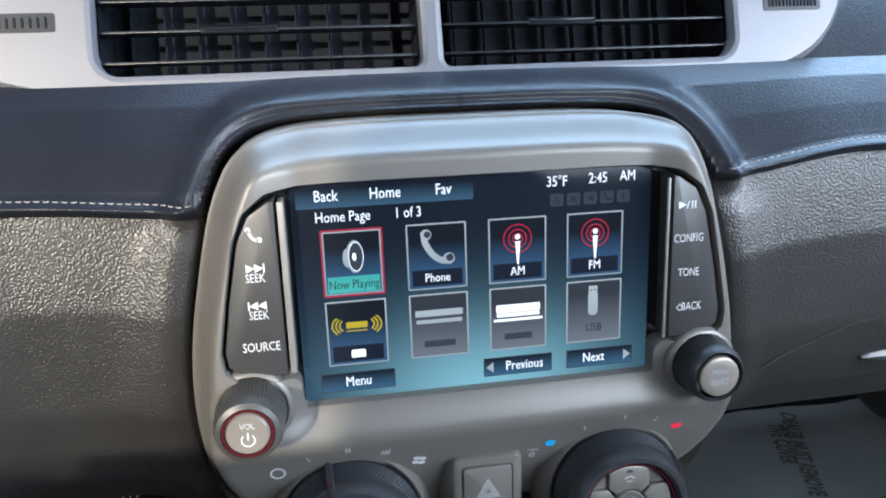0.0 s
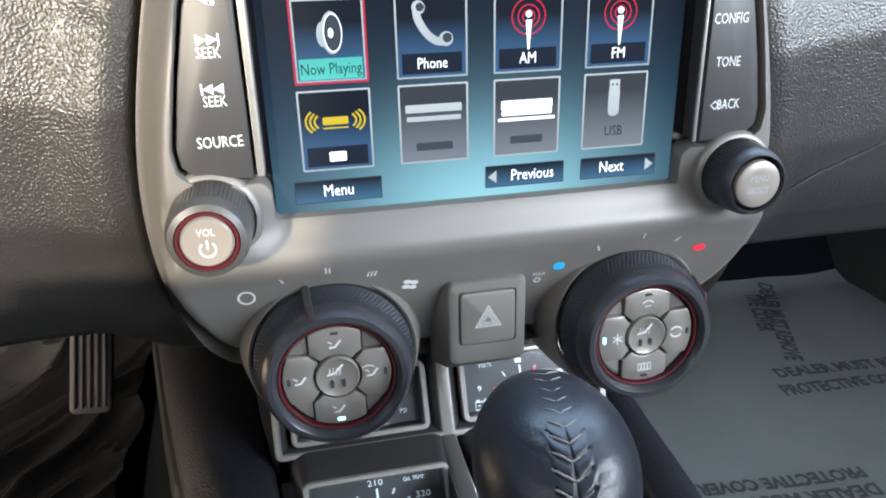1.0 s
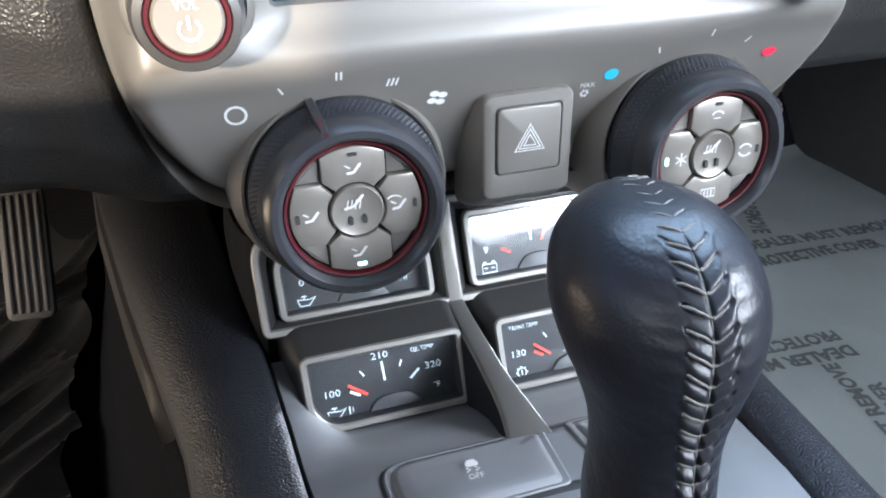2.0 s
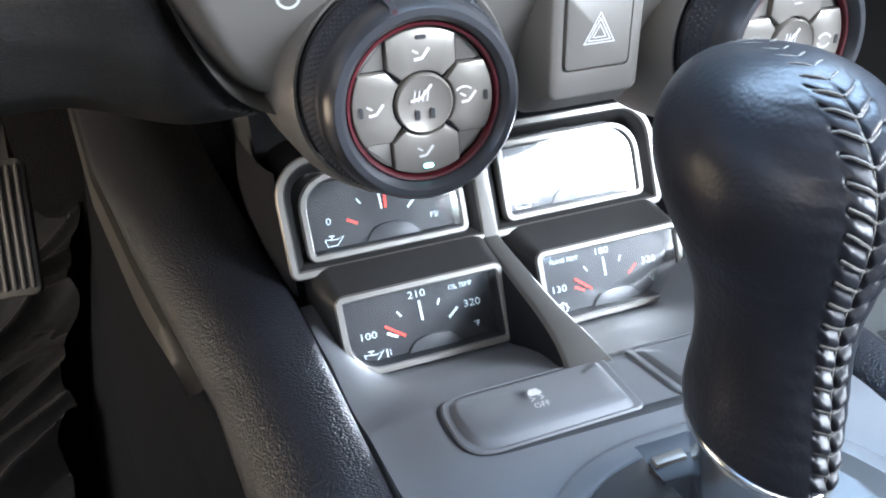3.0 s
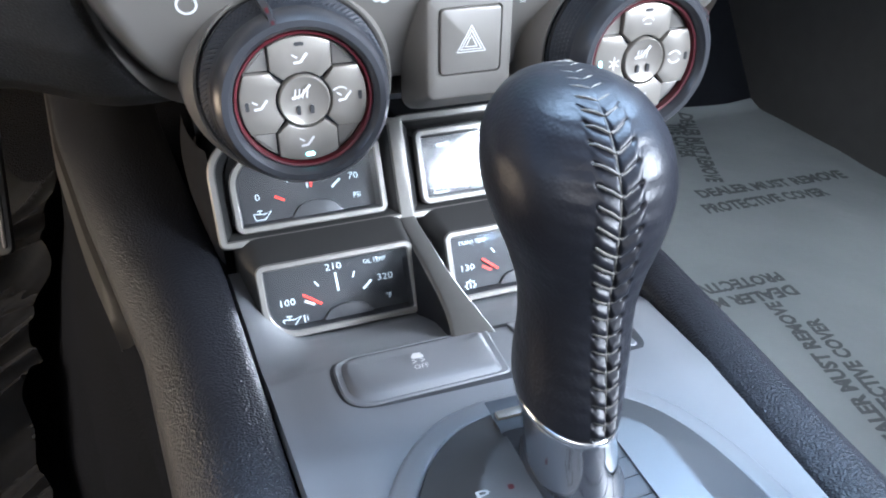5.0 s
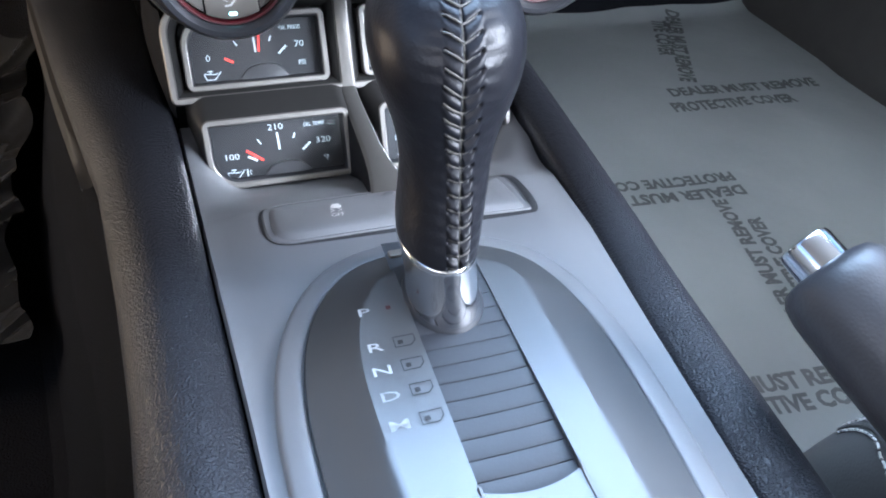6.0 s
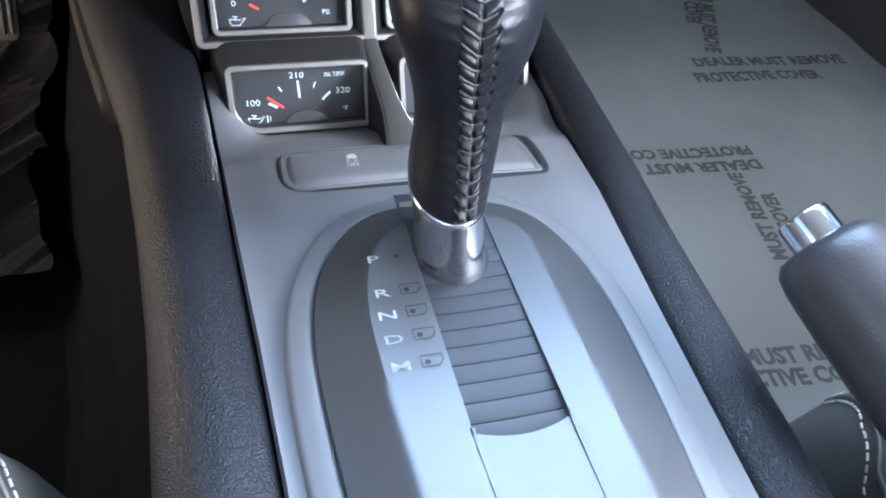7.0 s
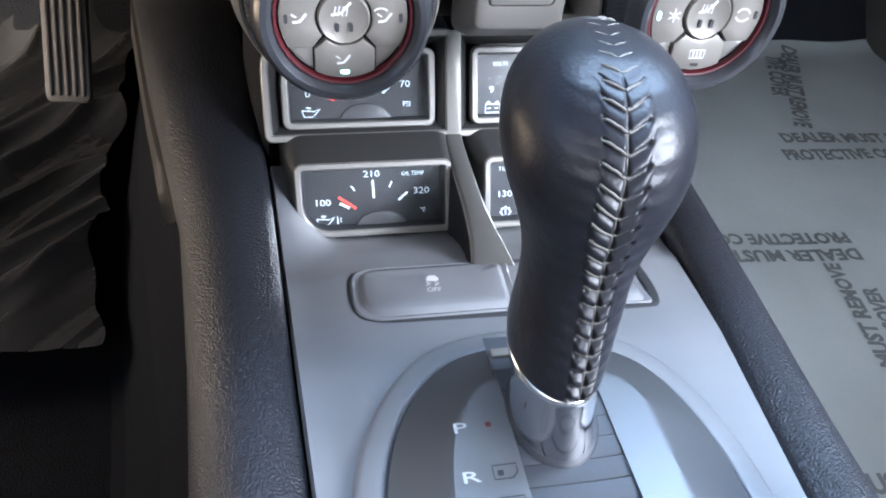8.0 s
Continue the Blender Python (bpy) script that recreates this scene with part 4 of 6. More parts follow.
def disc_piece(test, r, n=72):
    """The outline of a disc cut by straight sides; test gives the polygon's corner list of the cutter (convex, counter-clockwise)."""
    poly = [Vector(p) for p in circle(r, n)]
    cut = [Vector(p) for p in test]
    for a, b in zip(cut, cut[1:] + cut[:1]):
        e = b - a
        side = lambda p: e.x * (p.y - a.y) - e.y * (p.x - a.x)
        out = []
        for p, q in zip(poly, poly[1:] + poly[:1]):
            sp, sq = side(p), side(q)
            if sp >= 0:
                out.append(p)
            if (sp >= 0) != (sq >= 0):
                out.append(p + (q - p) * (sp / (sp - sq)))
        poly = out
    return [tuple(p) for p in poly]


def climate_knob(x, pointer, label, left):
    base_y, z = 0.3270, 0.4690
    m = sloped(x, base_y, z, 3)
    ob = thing("climate_knob", (x, base_y, z), label, "knob", "climate knobs")
    part("skirt", Geo().lathe([(0.0400, -0.040), (0.0375, -0.010), (0.0345, 0.002), (0.0335, 0.0045), (0.0325, 0.004)], m, 72, False), FASCIA, ob, "grey cone moulded behind the knob")
    g = Geo().lathe([(0.0318, 0.003), (0.0320, 0.0055), (0.0316, 0.0065)], m, 96, False)
    part("back_ring", g, GLOSS_BLACK, ob)
    # grip with a field of small raised dots
    g = Geo().lathe([(0.0316, 0.006), (0.0308, 0.0105), (0.0296, 0.0155), (0.0290, 0.0172)], m, 120, False)
    dots = Geo()
    for row in range(5):
        h = 0.0075 + 0.0019 * row
        rr = 0.0315 - (h - 0.006) * 0.19
        nd = 112
        for k in range(nd):
            a = math.tau * (k + 0.5 * (row % 2)) / nd
            c = Vector((rr * math.cos(a), rr * math.sin(a), h))
            t = Vector((-math.sin(a), math.cos(a), 0)) * 0.00058
            u = Vector((0, 0, 0.00068))
            nrm = Vector((math.cos(a), math.sin(a), 0.2)) * 0.00055
            b0 = len(dots.v)
            dots.v += [tuple(m @ p) for p in (c - t - u, c + t - u, c + t + u, c - t + u, c + nrm)]
            dots.f += [(b0, b0 + 1, b0 + 4), (b0 + 1, b0 + 2, b0 + 4), (b0 + 2, b0 + 3, b0 + 4), (b0 + 3, b0, b0 + 4)]
    grip = part("grip", g, RUBBER, ob, "black rubber grip")
    part("dots", dots, RUBBER, grip, "small raised grip dots", smooth=0)
    part("rim", Geo().lathe([(0.0290, 0.0170), (0.0289, 0.0195), (0.0278, 0.0232), (0.0262, 0.0252), (0.0243, 0.0252), (0.0229, 0.0236), (0.0224, 0.0205)], m, 96, False),
         RIM_BLACK, ob, "smooth rounded black rim")
    part("ring", Geo().lathe([(0.0226, 0.0215), (0.0222, 0.0224), (0.0214, 0.0222), (0.0211, 0.0200)], m, 96, False), RED_RING, ob, "dark red inner ring")
    part("well", Geo().lathe([(0.0214, 0.0185), (0.0002, 0.0185)], m, 64), GLOSS_BLACK, ob)
    # pointer on the grip
    pm = m @ pose(0, 0, 0, 0, 0, pointer)
    wedge = Geo().loft([[pm @ Vector(p) for p in ring] for ring in (
        [(0.0298, -0.0022, 0.006), (0.0298, 0.0022, 0.006), (0.0355 - 0.0020, 0.0012, 0.006), (0.0335, -0.0012, 0.006)],
        [(0.0268, -0.0020, 0.020), (0.0268, 0.0020, 0.020), (0.0305, 0.0011, 0.020), (0.0305, -0.0011, 0.020)],
        [(0.0262, -0.0014, 0.0248), (0.0262, 0.0014, 0.0248), (0.0285, 0.0007, 0.0235), (0.0285, -0.0007, 0.0235)])], True, True)
    part("pointer", wedge, RIM_BLACK, ob, "raised pointer on the rim")
    line = Geo().loft([[pm @ Vector(p) for p in ring] for ring in ([(0.0308, -0.0004, 0.0204), (0.0308, 0.0004, 0.0204)], [(0.0264, -0.0004, 0.0252), (0.0264, 0.0004, 0.0252)])], closed=False)
    part("pointer_line", line, RED_RING, ob)
    # pads: four arms, four corner pieces, a dished centre
    R = 0.0207
    L = 0.05
    for k in range(4):
        mk = m @ pose(0, 0, 0, 0, 0, 90 * k)
        wa = 0.0099
        a_out = math.asin(wa / R)
        outer_arc = [(R * math.sin(t), R * math.cos(t)) for t in np.linspace(a_out, -a_out, 13)]
        inner_arc = [(0.0091 * math.sin(t), 0.0091 * math.cos(t)) for t in np.linspace(-0.70, 0.70, 9)]
        poly = [*outer_arc, (-wa, 0.0103), *inner_arc, (wa, 0.0103)]
        high = 0.0214
        part("pad", slab(poly, mk, 0.0180, high, 0.0009), PAD, ob, "satin metal push pad")
        c0 = 0.0103
        corner = disc_piece([(c0, c0), (L, c0), (L, L), (c0, L)], R)
        part("corner_pad", slab(corner, mk, 0.0176, 0.0196, 0.0004), SHADED_PAD, ob)
        led_m = mk
        on = (k == 2) if left else (k == 1)
        part("indicator", slab(rounded(0.0030, 0.0012, 0.0005, 3, 0, 0.0183), led_m, high - 0.0004, high + 0.0003), LED if on else LED_OFF, ob, "small indicator light")
    part("centre_button", Geo().lathe([(0.0084, 0.0185), (0.0084, 0.0214), (0.0079, 0.0220), (0.0060, 0.0212), (0.0002, 0.0206)], m, 56), PAD, ob, "dished round centre button")
    hh = 0.0218
    seat = [stroke([(-0.0040, 0.0012), (-0.0010, 0.0018), (0.0022, 0.0052)], 0.0008, m, hh)] + [stroke([(-0.0032 + 0.0013 * q, 0.0008), (-0.0026 + 0.0013 * q, 0.0040)], 0.00035, m, hh) for q in range(4)]
    icon("seat_heat_mark", seat, PAD_PRINT, ob)
    for dx in (-0.0022, 0.0022):
        part("indicator", slab(rounded(0.0013, 0.0030, 0.0005, 3, dx, -0.0030), m, 0.0206, 0.0217), LED_OFF, ob)
    hp = 0.02152
    air_mark = lambda cx, cy: [stroke([(cx - 0.0026, cy - 0.0012), (cx - 0.0004, cy - 0.0010), (cx + 0.0018, cy + 0.0016)], 0.0008, m, hp), stroke([(cx - 0.0030, cy + 0.0014), (cx - 0.0014, cy + 0.0004)], 0.0005, m, hp)]
    if left:
        marks = air_mark(0.0004, 0.0136) + air_mark(-0.0136, 0.0) + air_mark(0.0136, 0.0) + air_mark(0, -0.0140)
        marks.append(stroke([(0.0118 + 0.0026 * math.sin(t), 0.0012 + 0.002 * math.cos(t)) for t in np.linspace(-1, 1, 8)], 0.0005, m, hp))
    else:
        marks = [stroke([(0.0026 * math.sin(t), 0.0135 + 0.0022 * math.cos(t)) for t in np.linspace(-1.1, 1.1, 8)] , 0.0005, m, hp), bar(0, 0.0133, 0.0028, 0.0004, m, hp)]
        marks += [stroke([(0.0024 * math.cos(t) - 0.0126, 0.0024 * math.sin(t)), (-0.0024 * math.cos(t) - 0.0126, -0.0024 * math.sin(t))], 0.0005, m, hp) for t in (0.52, 1.57, 2.62)]
        marks += [stroke([(0.0134 + 0.0026 * math.cos(t), 0.0022 * math.sin(t)) for t in np.linspace(a, a + 2.4, 8)], 0.0006, m, hp) for a in (0.3, 3.4)]
        marks += [stroke([(-0.0028, -0.0158), (0.0028, -0.0158), (0.0028, -0.0128), (-0.0028, -0.0128)], 0.0005, m, hp, True)] + [bar(q * 0.0014, -0.0146, 0.0005, 0.0026, m, hp) for q in (-1, 0, 1)]
    icon("pad_marks", marks, PAD_PRINT, ob)
    return ob


RIM_BLACK = material("knob_rim_black", (0.022, 0.023, 0.027), 0.3, wear=0.2)
climate_knob(-0.0632, 106, "fan speed knob with satin pads and red inner ring", True)
climate_knob(0.0632, 30, "temperature knob with satin pads and ribbed black grip", False)

# printing round the knobs
P1 = face_at(0.3250)


def on_fascia(geos, name, mat):
    """Lays flat print onto the curved fascia face."""
    g = Geo()
    for q in geos:
        g.join(q)
    fe = np.array(FASCIA_EDGE)
    px = np.array([p[0] for p in g.v])
    pz = np.array([p[2] for p in g.v])
    dd = np.clip(-edge_distance(px, pz, fe), 0, None)
    yy = fascia_depth(px, pz, dd) - 0.0003
    g.v = [(float(a), float(b), float(c)) for a, b, c in zip(px, yy, pz)]
    part(name, g, mat, stack, smooth=0)


on_fascia([stroke(circle(0.0030, 24, -0.0940, 0.4985), 0.0008, P1, 0, True)], "off_mark", WHITE_PRINT)
on_fascia([stroke([(-0.0810, 0.5062), (-0.0796, 0.5040)], 0.0006, P1)], "speed_mark", WHITE_PRINT)
on_fascia([stroke([(-0.0636, 0.5068), (-0.0636, 0.5096)], 0.0006, P1), stroke([(-0.0622, 0.5068), (-0.0622, 0.5096)], 0.0006, P1)], "speed_mark", WHITE_PRINT)
on_fascia([stroke([(-0.0480 + 0.0014 * k, 0.5028), (-0.0472 + 0.0014 * k, 0.5054)], 0.0006, P1) for k in range(3)], "speed_mark", WHITE_PRINT)
fan = [flat(ell(0.0016, 0.0011, -0.0310 + 0.0014 * sx + 0.0003 * sz, 0.4962 + 0.0013 * sz - 0.0003 * sx), P1) for sx in (-1, 1) for sz in (-1, 1)]
on_fascia(fan, "fan_mark", WHITE_PRINT)
on_fascia([words("MAX", 0.0232, 0.4938, 0.0026, P1, 0)], "max_word", WHITE_PRINT)
on_fascia([stroke(circle(0.0011, 12, 0.0230, 0.4905), 0.0005, P1, 0, True)] + [stroke([(0.0230 + 0.0011 * math.cos(t), 0.4905 + 0.0011 * math.sin(t)), (0.0230 + 0.0018 * math.cos(t), 0.4905 + 0.0018 * math.sin(t))], 0.0005, P1) for t in np.linspace(0, math.tau, 6, endpoint=False)], "snow_mark", WHITE_PRINT)
on_fascia([flat(ell(0.0026, 0.0021, 0.0312, 0.4972), P1)], "cold_mark", BLUE_PRINT)
on_fascia([flat(ell(0.0029, 0.0017, 0.0940, 0.4990), P1)], "hot_mark", RED_PRINT)
for x0, z0, x1, z1 in ((0.0464, 0.5058, 0.0474, 0.5034), (0.0657, 0.5078, 0.0659, 0.5104), (0.0810, 0.5040, 0.0828, 0.5062)):
    on_fascia([stroke([(x0, z0), (x1, z1)], 0.0006, P1)], "heat_mark", WHITE_PRINT)

# hazard switch
hazard = thing("hazard_switch", (0, 0.326, 0.478), "grey hazard warning switch with a white triangle", "switch")
H = face_at(0.3350)
house = Geo().loft([lift(rounded(w, h, r, 5, 0, zc), H, d) for w, h, r, zc, d in ((0.042, 0.047, 0.006, 0.472, -0.004), (0.038, 0.044, 0.005, 0.4735, 0.004),
                    (0.0335, 0.0385, 0.0035, 0.4762, 0.0105), (0.0325, 0.0375, 0.0032, 0.4766, 0.0128), (0.0310, 0.0360, 0.003, 0.4770, 0.0135), (0.0245, 0.0248, 0.0022, 0.4792, 0.0137),
                    (0.0240, 0.0242, 0.002, 0.4792, 0.0125))], True, True)
part("housing", house, FASCIA, hazard, "moulded grey housing")
part("button", slab(rounded(0.0232, 0.0234, 0.0018, 4, 0, 0.4792), H, 0.0115, 0.0146, 0.0009), FASCIA, hazard, "square push button")
tri = lambda r: [(r * math.sin(t), 0.4786 + r * math.cos(t)) for t in (0, math.tau * 2 / 3, math.tau / 3)]
icon("triangle_mark", [stroke(tri(r), 0.0006, H, 0.0149, True) for r in (0.0062, 0.0045, 0.0026)], WHITE_PRINT, hazard)


# ---- gauges in front of the lever ----
LEAN_BACK = 25
console = thing("centre_console", (0, 0.2, 0.0), "grey plastic centre console with padded black sides", "centre console")
gauges = thing("gauge_pack", (0, 0.40, 0.33), "four auxiliary gauges in a silver trimmed hooded pack", "gauge pack")


def soft_corner(w, h, big, r_small, r_big, seg=7):
    """big: which corner has the large radius, 0 lower left, then counter-clockwise."""
    return rounded(w, h, [r_big if k == big else r_small for k in range(4)], seg)


def gauge(x, y, z, h, big, low, mid, high, title, unit, needle_angle, low_red, title_left, symbol):
    w = 0.0790
    m = sloped(x, y, z, LEAN_BACK)
    face = soft_corner(w, h, big, 0.0045, 0.0165)
    g = part("gauge", ring_band(face, inset(face, 0.0034), m, -0.004, 0.0018, 0.0009), FRAME, gauges, "silver framed dial under a clear lens", at=(x, y, z))
    part("dial", slab(inset(face, 0.0020), m, -DEEP - 0.003, -DEEP), DIAL, g, "black dial face")
    inner = inset(face, 0.0034)
    part("liner", Geo().loft([lift(inner, m, 0.0004), lift(inset(inner, 0.0010), m, -DEEP)]), MATT_BLACK, g)
    lens = part("lens", flat(inner, m, -0.0002), LENS, g, "clear lens")
    lens.visible_shadow = False
    m0, m = m, m @ pose(0, -DROP, 0)
    px, py = 0.0005, -0.0105
    D = -DEEP + 0.0002
    way = lambda a, r: (px + r * math.cos(radians(a)), py + r * math.sin(radians(a)))
    ticks = ((151, 0.0150, 0.0205, 0.0013), (122, 0.0190, 0.0222, 0.0008), (92, 0.0120, 0.0215, 0.0011), (66, 0.0190, 0.0222, 0.0008), (40, 0.0160, 0.0222, 0.0012))
    for k, (a, r0, r1, wd) in enumerate(ticks):
        red = (k == 0 and low_red) or (k == 4 and low_red > 1)
        part("tick", stroke([way(a, r0), way(a, r1)], wd, m, D), NEEDLE if red else DIAL_PRINT, g, smooth=0)
    hub_pts = [(0.0035 + 0.0104 * math.cos(t), -0.0092 + 0.0040 * math.sin(t)) for t in np.linspace(0.25, math.pi - 0.25, 12)]
    hub = slab([(-0.0112, -0.0142), (0.0182, -0.0142), (0.0150, -0.0098), *hub_pts, (-0.0080, -0.0098)], m, -DEEP, -DEEP + 0.0020, 0.0007)
    part("hub_cover", hub, DIAL_HUB, g, "smoked needle cover")
    a = needle_angle
    tip = 0.0215 if 60 < a < 120 else 0.0228
    needle = Geo().loft([lift([way(a + 2.8, 0.0122), way(a - 2.8, 0.0122), way(a - 1.5, tip), way(a + 1.5, tip)], m, hgt) for hgt in (-DEEP + 0.0008, -DEEP + 0.0015)], True, True)
    part("needle", needle, NEEDLE, g, "red needle", smooth=0)
    for text, nx, ny in ((low, -0.0262, 0.0000), (mid, -0.0008, 0.0140), (high, 0.0248, 0.0042)):
        if text == "#":
            part("numeral_bar", bar(nx, ny, 0.0040, 0.0028, m, D), DIAL_PRINT, g, smooth=0)
        elif text:
            part("numeral", words(text, nx, ny, 0.0048, m, D, 1.2), DIAL_PRINT, g, smooth=0)
    part("title", words(title, -0.0215 if title_left else 0.0205, 0.0135, 0.0031, m, D, 0.9), DIAL_PRINT, g, smooth=0)
    if unit:
        part("unit", words(unit, 0.0255, -0.0062, 0.0040, m, D, 0.9), DIAL_PRINT, g, smooth=0)
    sx, sy = -0.0255, -0.0098
    if symbol == "oil":
        marks = [stroke([(sx - 0.0040, sy + 0.0016), (sx - 0.0030, sy - 0.0018), (sx + 0.0016, sy - 0.0018), (sx + 0.0052, sy + 0.0022), (sx + 0.0020, sy + 0.0010), (sx - 0.0040, sy + 0.0016)], 0.0005, m, D),
                 stroke([(sx - 0.0020, sy + 0.0030), (sx + 0.0008, sy + 0.0028)], 0.0006, m, D), stroke([(sx - 0.0006, sy + 0.0028), (sx - 0.0006, sy + 0.0012)], 0.0005, m, D)]
    elif symbol == "cell":
        marks = [stroke([(sx - 0.0040, sy - 0.0024), (sx + 0.0040, sy - 0.0024), (sx + 0.0040, sy + 0.0022), (sx - 0.0040, sy + 0.0022)], 0.0006, m, D, True),
                 bar(sx - 0.0024, sy + 0.0030, 0.0018, 0.0012, m, D), bar(sx + 0.0024, sy + 0.0030, 0.0018, 0.0012, m, D), bar(sx - 0.0020, sy, 0.0018, 0.0005, m, D), bar(sx + 0.0020, sy, 0.0018, 0.0005, m, D)]
    else:
        marks = [stroke(circle(0.0024, 18, sx, sy), 0.0006, m, D, True), bar(sx, sy, 0.0006, 0.0030, m, D)]
        marks += [stroke([(sx + 0.0024 * math.cos(t), sy + 0.0024 * math.sin(t)), (sx + 0.0034 * math.cos(t), sy + 0.0034 * math.sin(t))], 0.0006, m, D) for t in np.linspace(0, math.tau, 8, endpoint=False)]
    if symbol == "oil" and not low_red:
        marks += [stroke([(sx + 0.0066, sy - 0.0016), (sx + 0.0066, sy + 0.0024)], 0.0007, m, D), stroke([(sx + 0.0082, sy - 0.0008), (sx + 0.0082, sy + 0.0020)], 0.0004, m, D)]
    icon("symbol", marks, DIAL_PRINT, g)
    return m0, face


DEEP, DROP = 0.0078, 0.0030
GX = 0.0492
UP_Y, UP_Z, LOW_Y, LOW_Z, UP_H, LOW_H = 0.4175, 0.3815, 0.3735, 0.3440, 0.0400, 0.0380
gauge(-GX, UP_Y, UP_Z, UP_H, 3, "0", "35", "70", "OIL PRESS", "PSI", 84, 1, False, "oil")
gauge(GX, UP_Y, UP_Z, UP_H, 2, "9", "#", "#", "VOLTS", "", 66, 2, True, "cell")
gauge(-GX + 0.0040, LOW_Y, LOW_Z, LOW_H, 0, "100", "210", "320", "OIL TEMP", "\u00b0F", 144, 0, False, "oil")
gauge(GX + 0.0015, LOW_Y, LOW_Z, LOW_H, 1, "130", "180", "320", "TRANS TEMP", "\u00b0F", 142, 2, True, "gear")

for side in (-1, 1):
    big = 3 if side < 0 else 2
    m = sloped(side * 0.0492, UP_Y + 0.001, UP_Z + 0.0012, LEAN_BACK)
    o = soft_corner(0.0978, 0.0555, big, 0.0040, 0.0190)
    part("outer_trim", ring_band(o, inset(o, 0.0040), m, -0.0020, 0.0030, 0.0010), FRAME, gauges, "silver outer trim")
    pocket = Geo().loft([lift(inset(o, 0.0038), m, 0.0016), lift(inset(o, 0.0072), m, -0.0022), lift(inset(o, 0.0082), m, -0.0130)], False, True)
    part("pocket", pocket, HOOD_GREY, gauges, "dark grey recess round the dial")
    hood = Geo().loft([lift(inset(o, 0.0006), m, 0.0010), lift(inset(o, -0.0005), m, -0.004), lift(inset(o, -0.004), m @ pose(0, 0.006, 0), -0.035), lift(inset(o, -0.006), m @ pose(0, 0.012, 0), -0.075)], False, True)
    part("hood", hood, SHADED_BLACK, gauges, "black hood behind the trim")
    # lower hood: fairing that grows from the console into the dial
    m = sloped(side * GX + (0.0040 if side < 0 else 0.0015), LOW_Y, LOW_Z, LEAN_BACK)
    f = soft_corner(0.0790, LOW_H, 0 if side < 0 else 1, 0.0045, 0.0165)
    up = pose(0, 0.010, 0)
    fair = Geo().loft([lift(inset(f, 0.0004), m, 0.0006), lift(inset(f, -0.0006), m, -0.001), lift(inset(f, -0.0035), m @ pose(0, 0.002, 0), -0.012), lift(inset(f, -0.0075), m @ up, -0.034)], False, True)
    part("fairing", fair, HOOD_GREY, gauges, "dark grey hooded fairing of the lower dial")

bar_m = sloped(0, UP_Y + 0.001, UP_Z + 0.0012, LEAN_BACK)
part("centre_bar", slab(rounded(0.0076, 0.0540, 0.0010, 2), bar_m, -0.010, 0.0034, 0.0010), FRAME, gauges, "satin bar between the upper dials")
# flat spine between the lower dials, its wall blackened to hold shade, and the black cheek beside the upper left dial
RIDGE = ((0.309, 0.3505, 0.3526, -0.0085, 0.0105), (0.318, 0.3480, 0.3548, -0.0068, 0.0085), (0.326, 0.3440, 0.3566, -0.0060, 0.0068), (0.336, 0.3400, 0.3580, -0.0056, 0.0050), (0.347, 0.3345, 0.3588, -0.0054, 0.0038),
         (0.362, 0.3270, 0.3596, -0.0054, 0.0033), (0.385, 0.3280, 0.3602, -0.0052, 0.0030), (0.400, 0.3400, 0.3604, -0.0048, 0.0032), (0.4085, 0.3450, 0.3606, -0.0042, 0.0038))
ridge_rows = [[(xl - 0.0010, y, z1 - 0.0018), (xl - 0.0003, y, z1 - 0.0005), (xl + 0.0008, y, z1), (xr - 0.0008, y, z1), (xr + 0.0003, y, z1 - 0.0006), (xr + 0.0010, y, z1 - 0.0024), (xr + 0.0022, y, z0)] for y, z0, z1, xl, xr in
              [[float(v) for v in q] for q in zip(*(np.interp(np.linspace(0.309, 0.4085, 40), [r[0] for r in RIDGE], [r[k] for r in RIDGE]) for k in range(5)))]]
part("ridge", Geo().grid(ridge_rows), SPINE, gauges, "flat grey spine between the dials running down into the console", smooth=60)
flank = Geo().grid([[(xl - 0.0030, y, min(z0, z1 - 0.004) - 0.002), (xl - 0.0016, y, z1 - 0.0035), (xl - 0.0009, y, z1 - 0.0017)] for y, z0, z1, xl, xr in RIDGE])
part("flank", flank, SHADED_BLACK, gauges, "recess wall beside the lower dial, coloured black for its shade", smooth=60)
cheek = []
for f in np.linspace(-0.12, 0.92, 14):
    yt, zt = 0.4070 + 0.0235 * f, 0.3575 + 0.0505 * f - 0.010 * max(0.0, f - 0.6) ** 2
    bulge = math.sin(math.pi * min(max(f + 0.12, 0.0), 1.0) * 0.55 + 0.6)
    cheek.append([(-0.0965 - dx * bulge, yt + dy, zt + dz) for dx, dy, dz in ((0, -0.001, 0), (0.0035, 0.003, 0.0004), (0.0070, 0.012, 0.0010), (0.0100, 0.026, 0.0005), (0.0120, 0.045, -0.002), (0.0130, 0.070, -0.006))])
part("cheek", Geo().grid(cheek), SHADED_BLACK, gauges, "black rounded fairing beside the upper dial", smooth=70)

# ---- console top ----
SEAM_Y = np.array([-0.35, 0.05, 0.10, 0.19, 0.28, 0.40, 0.48, 0.60, 0.80])
SEAM_X = np.array([0.072, 0.073, 0.0755, 0.0815, 0.0885, 0.0975, 0.108, 0.122, 0.14])


def seam_x(y):
    return float(np.interp(y, SEAM_Y, SEAM_X))


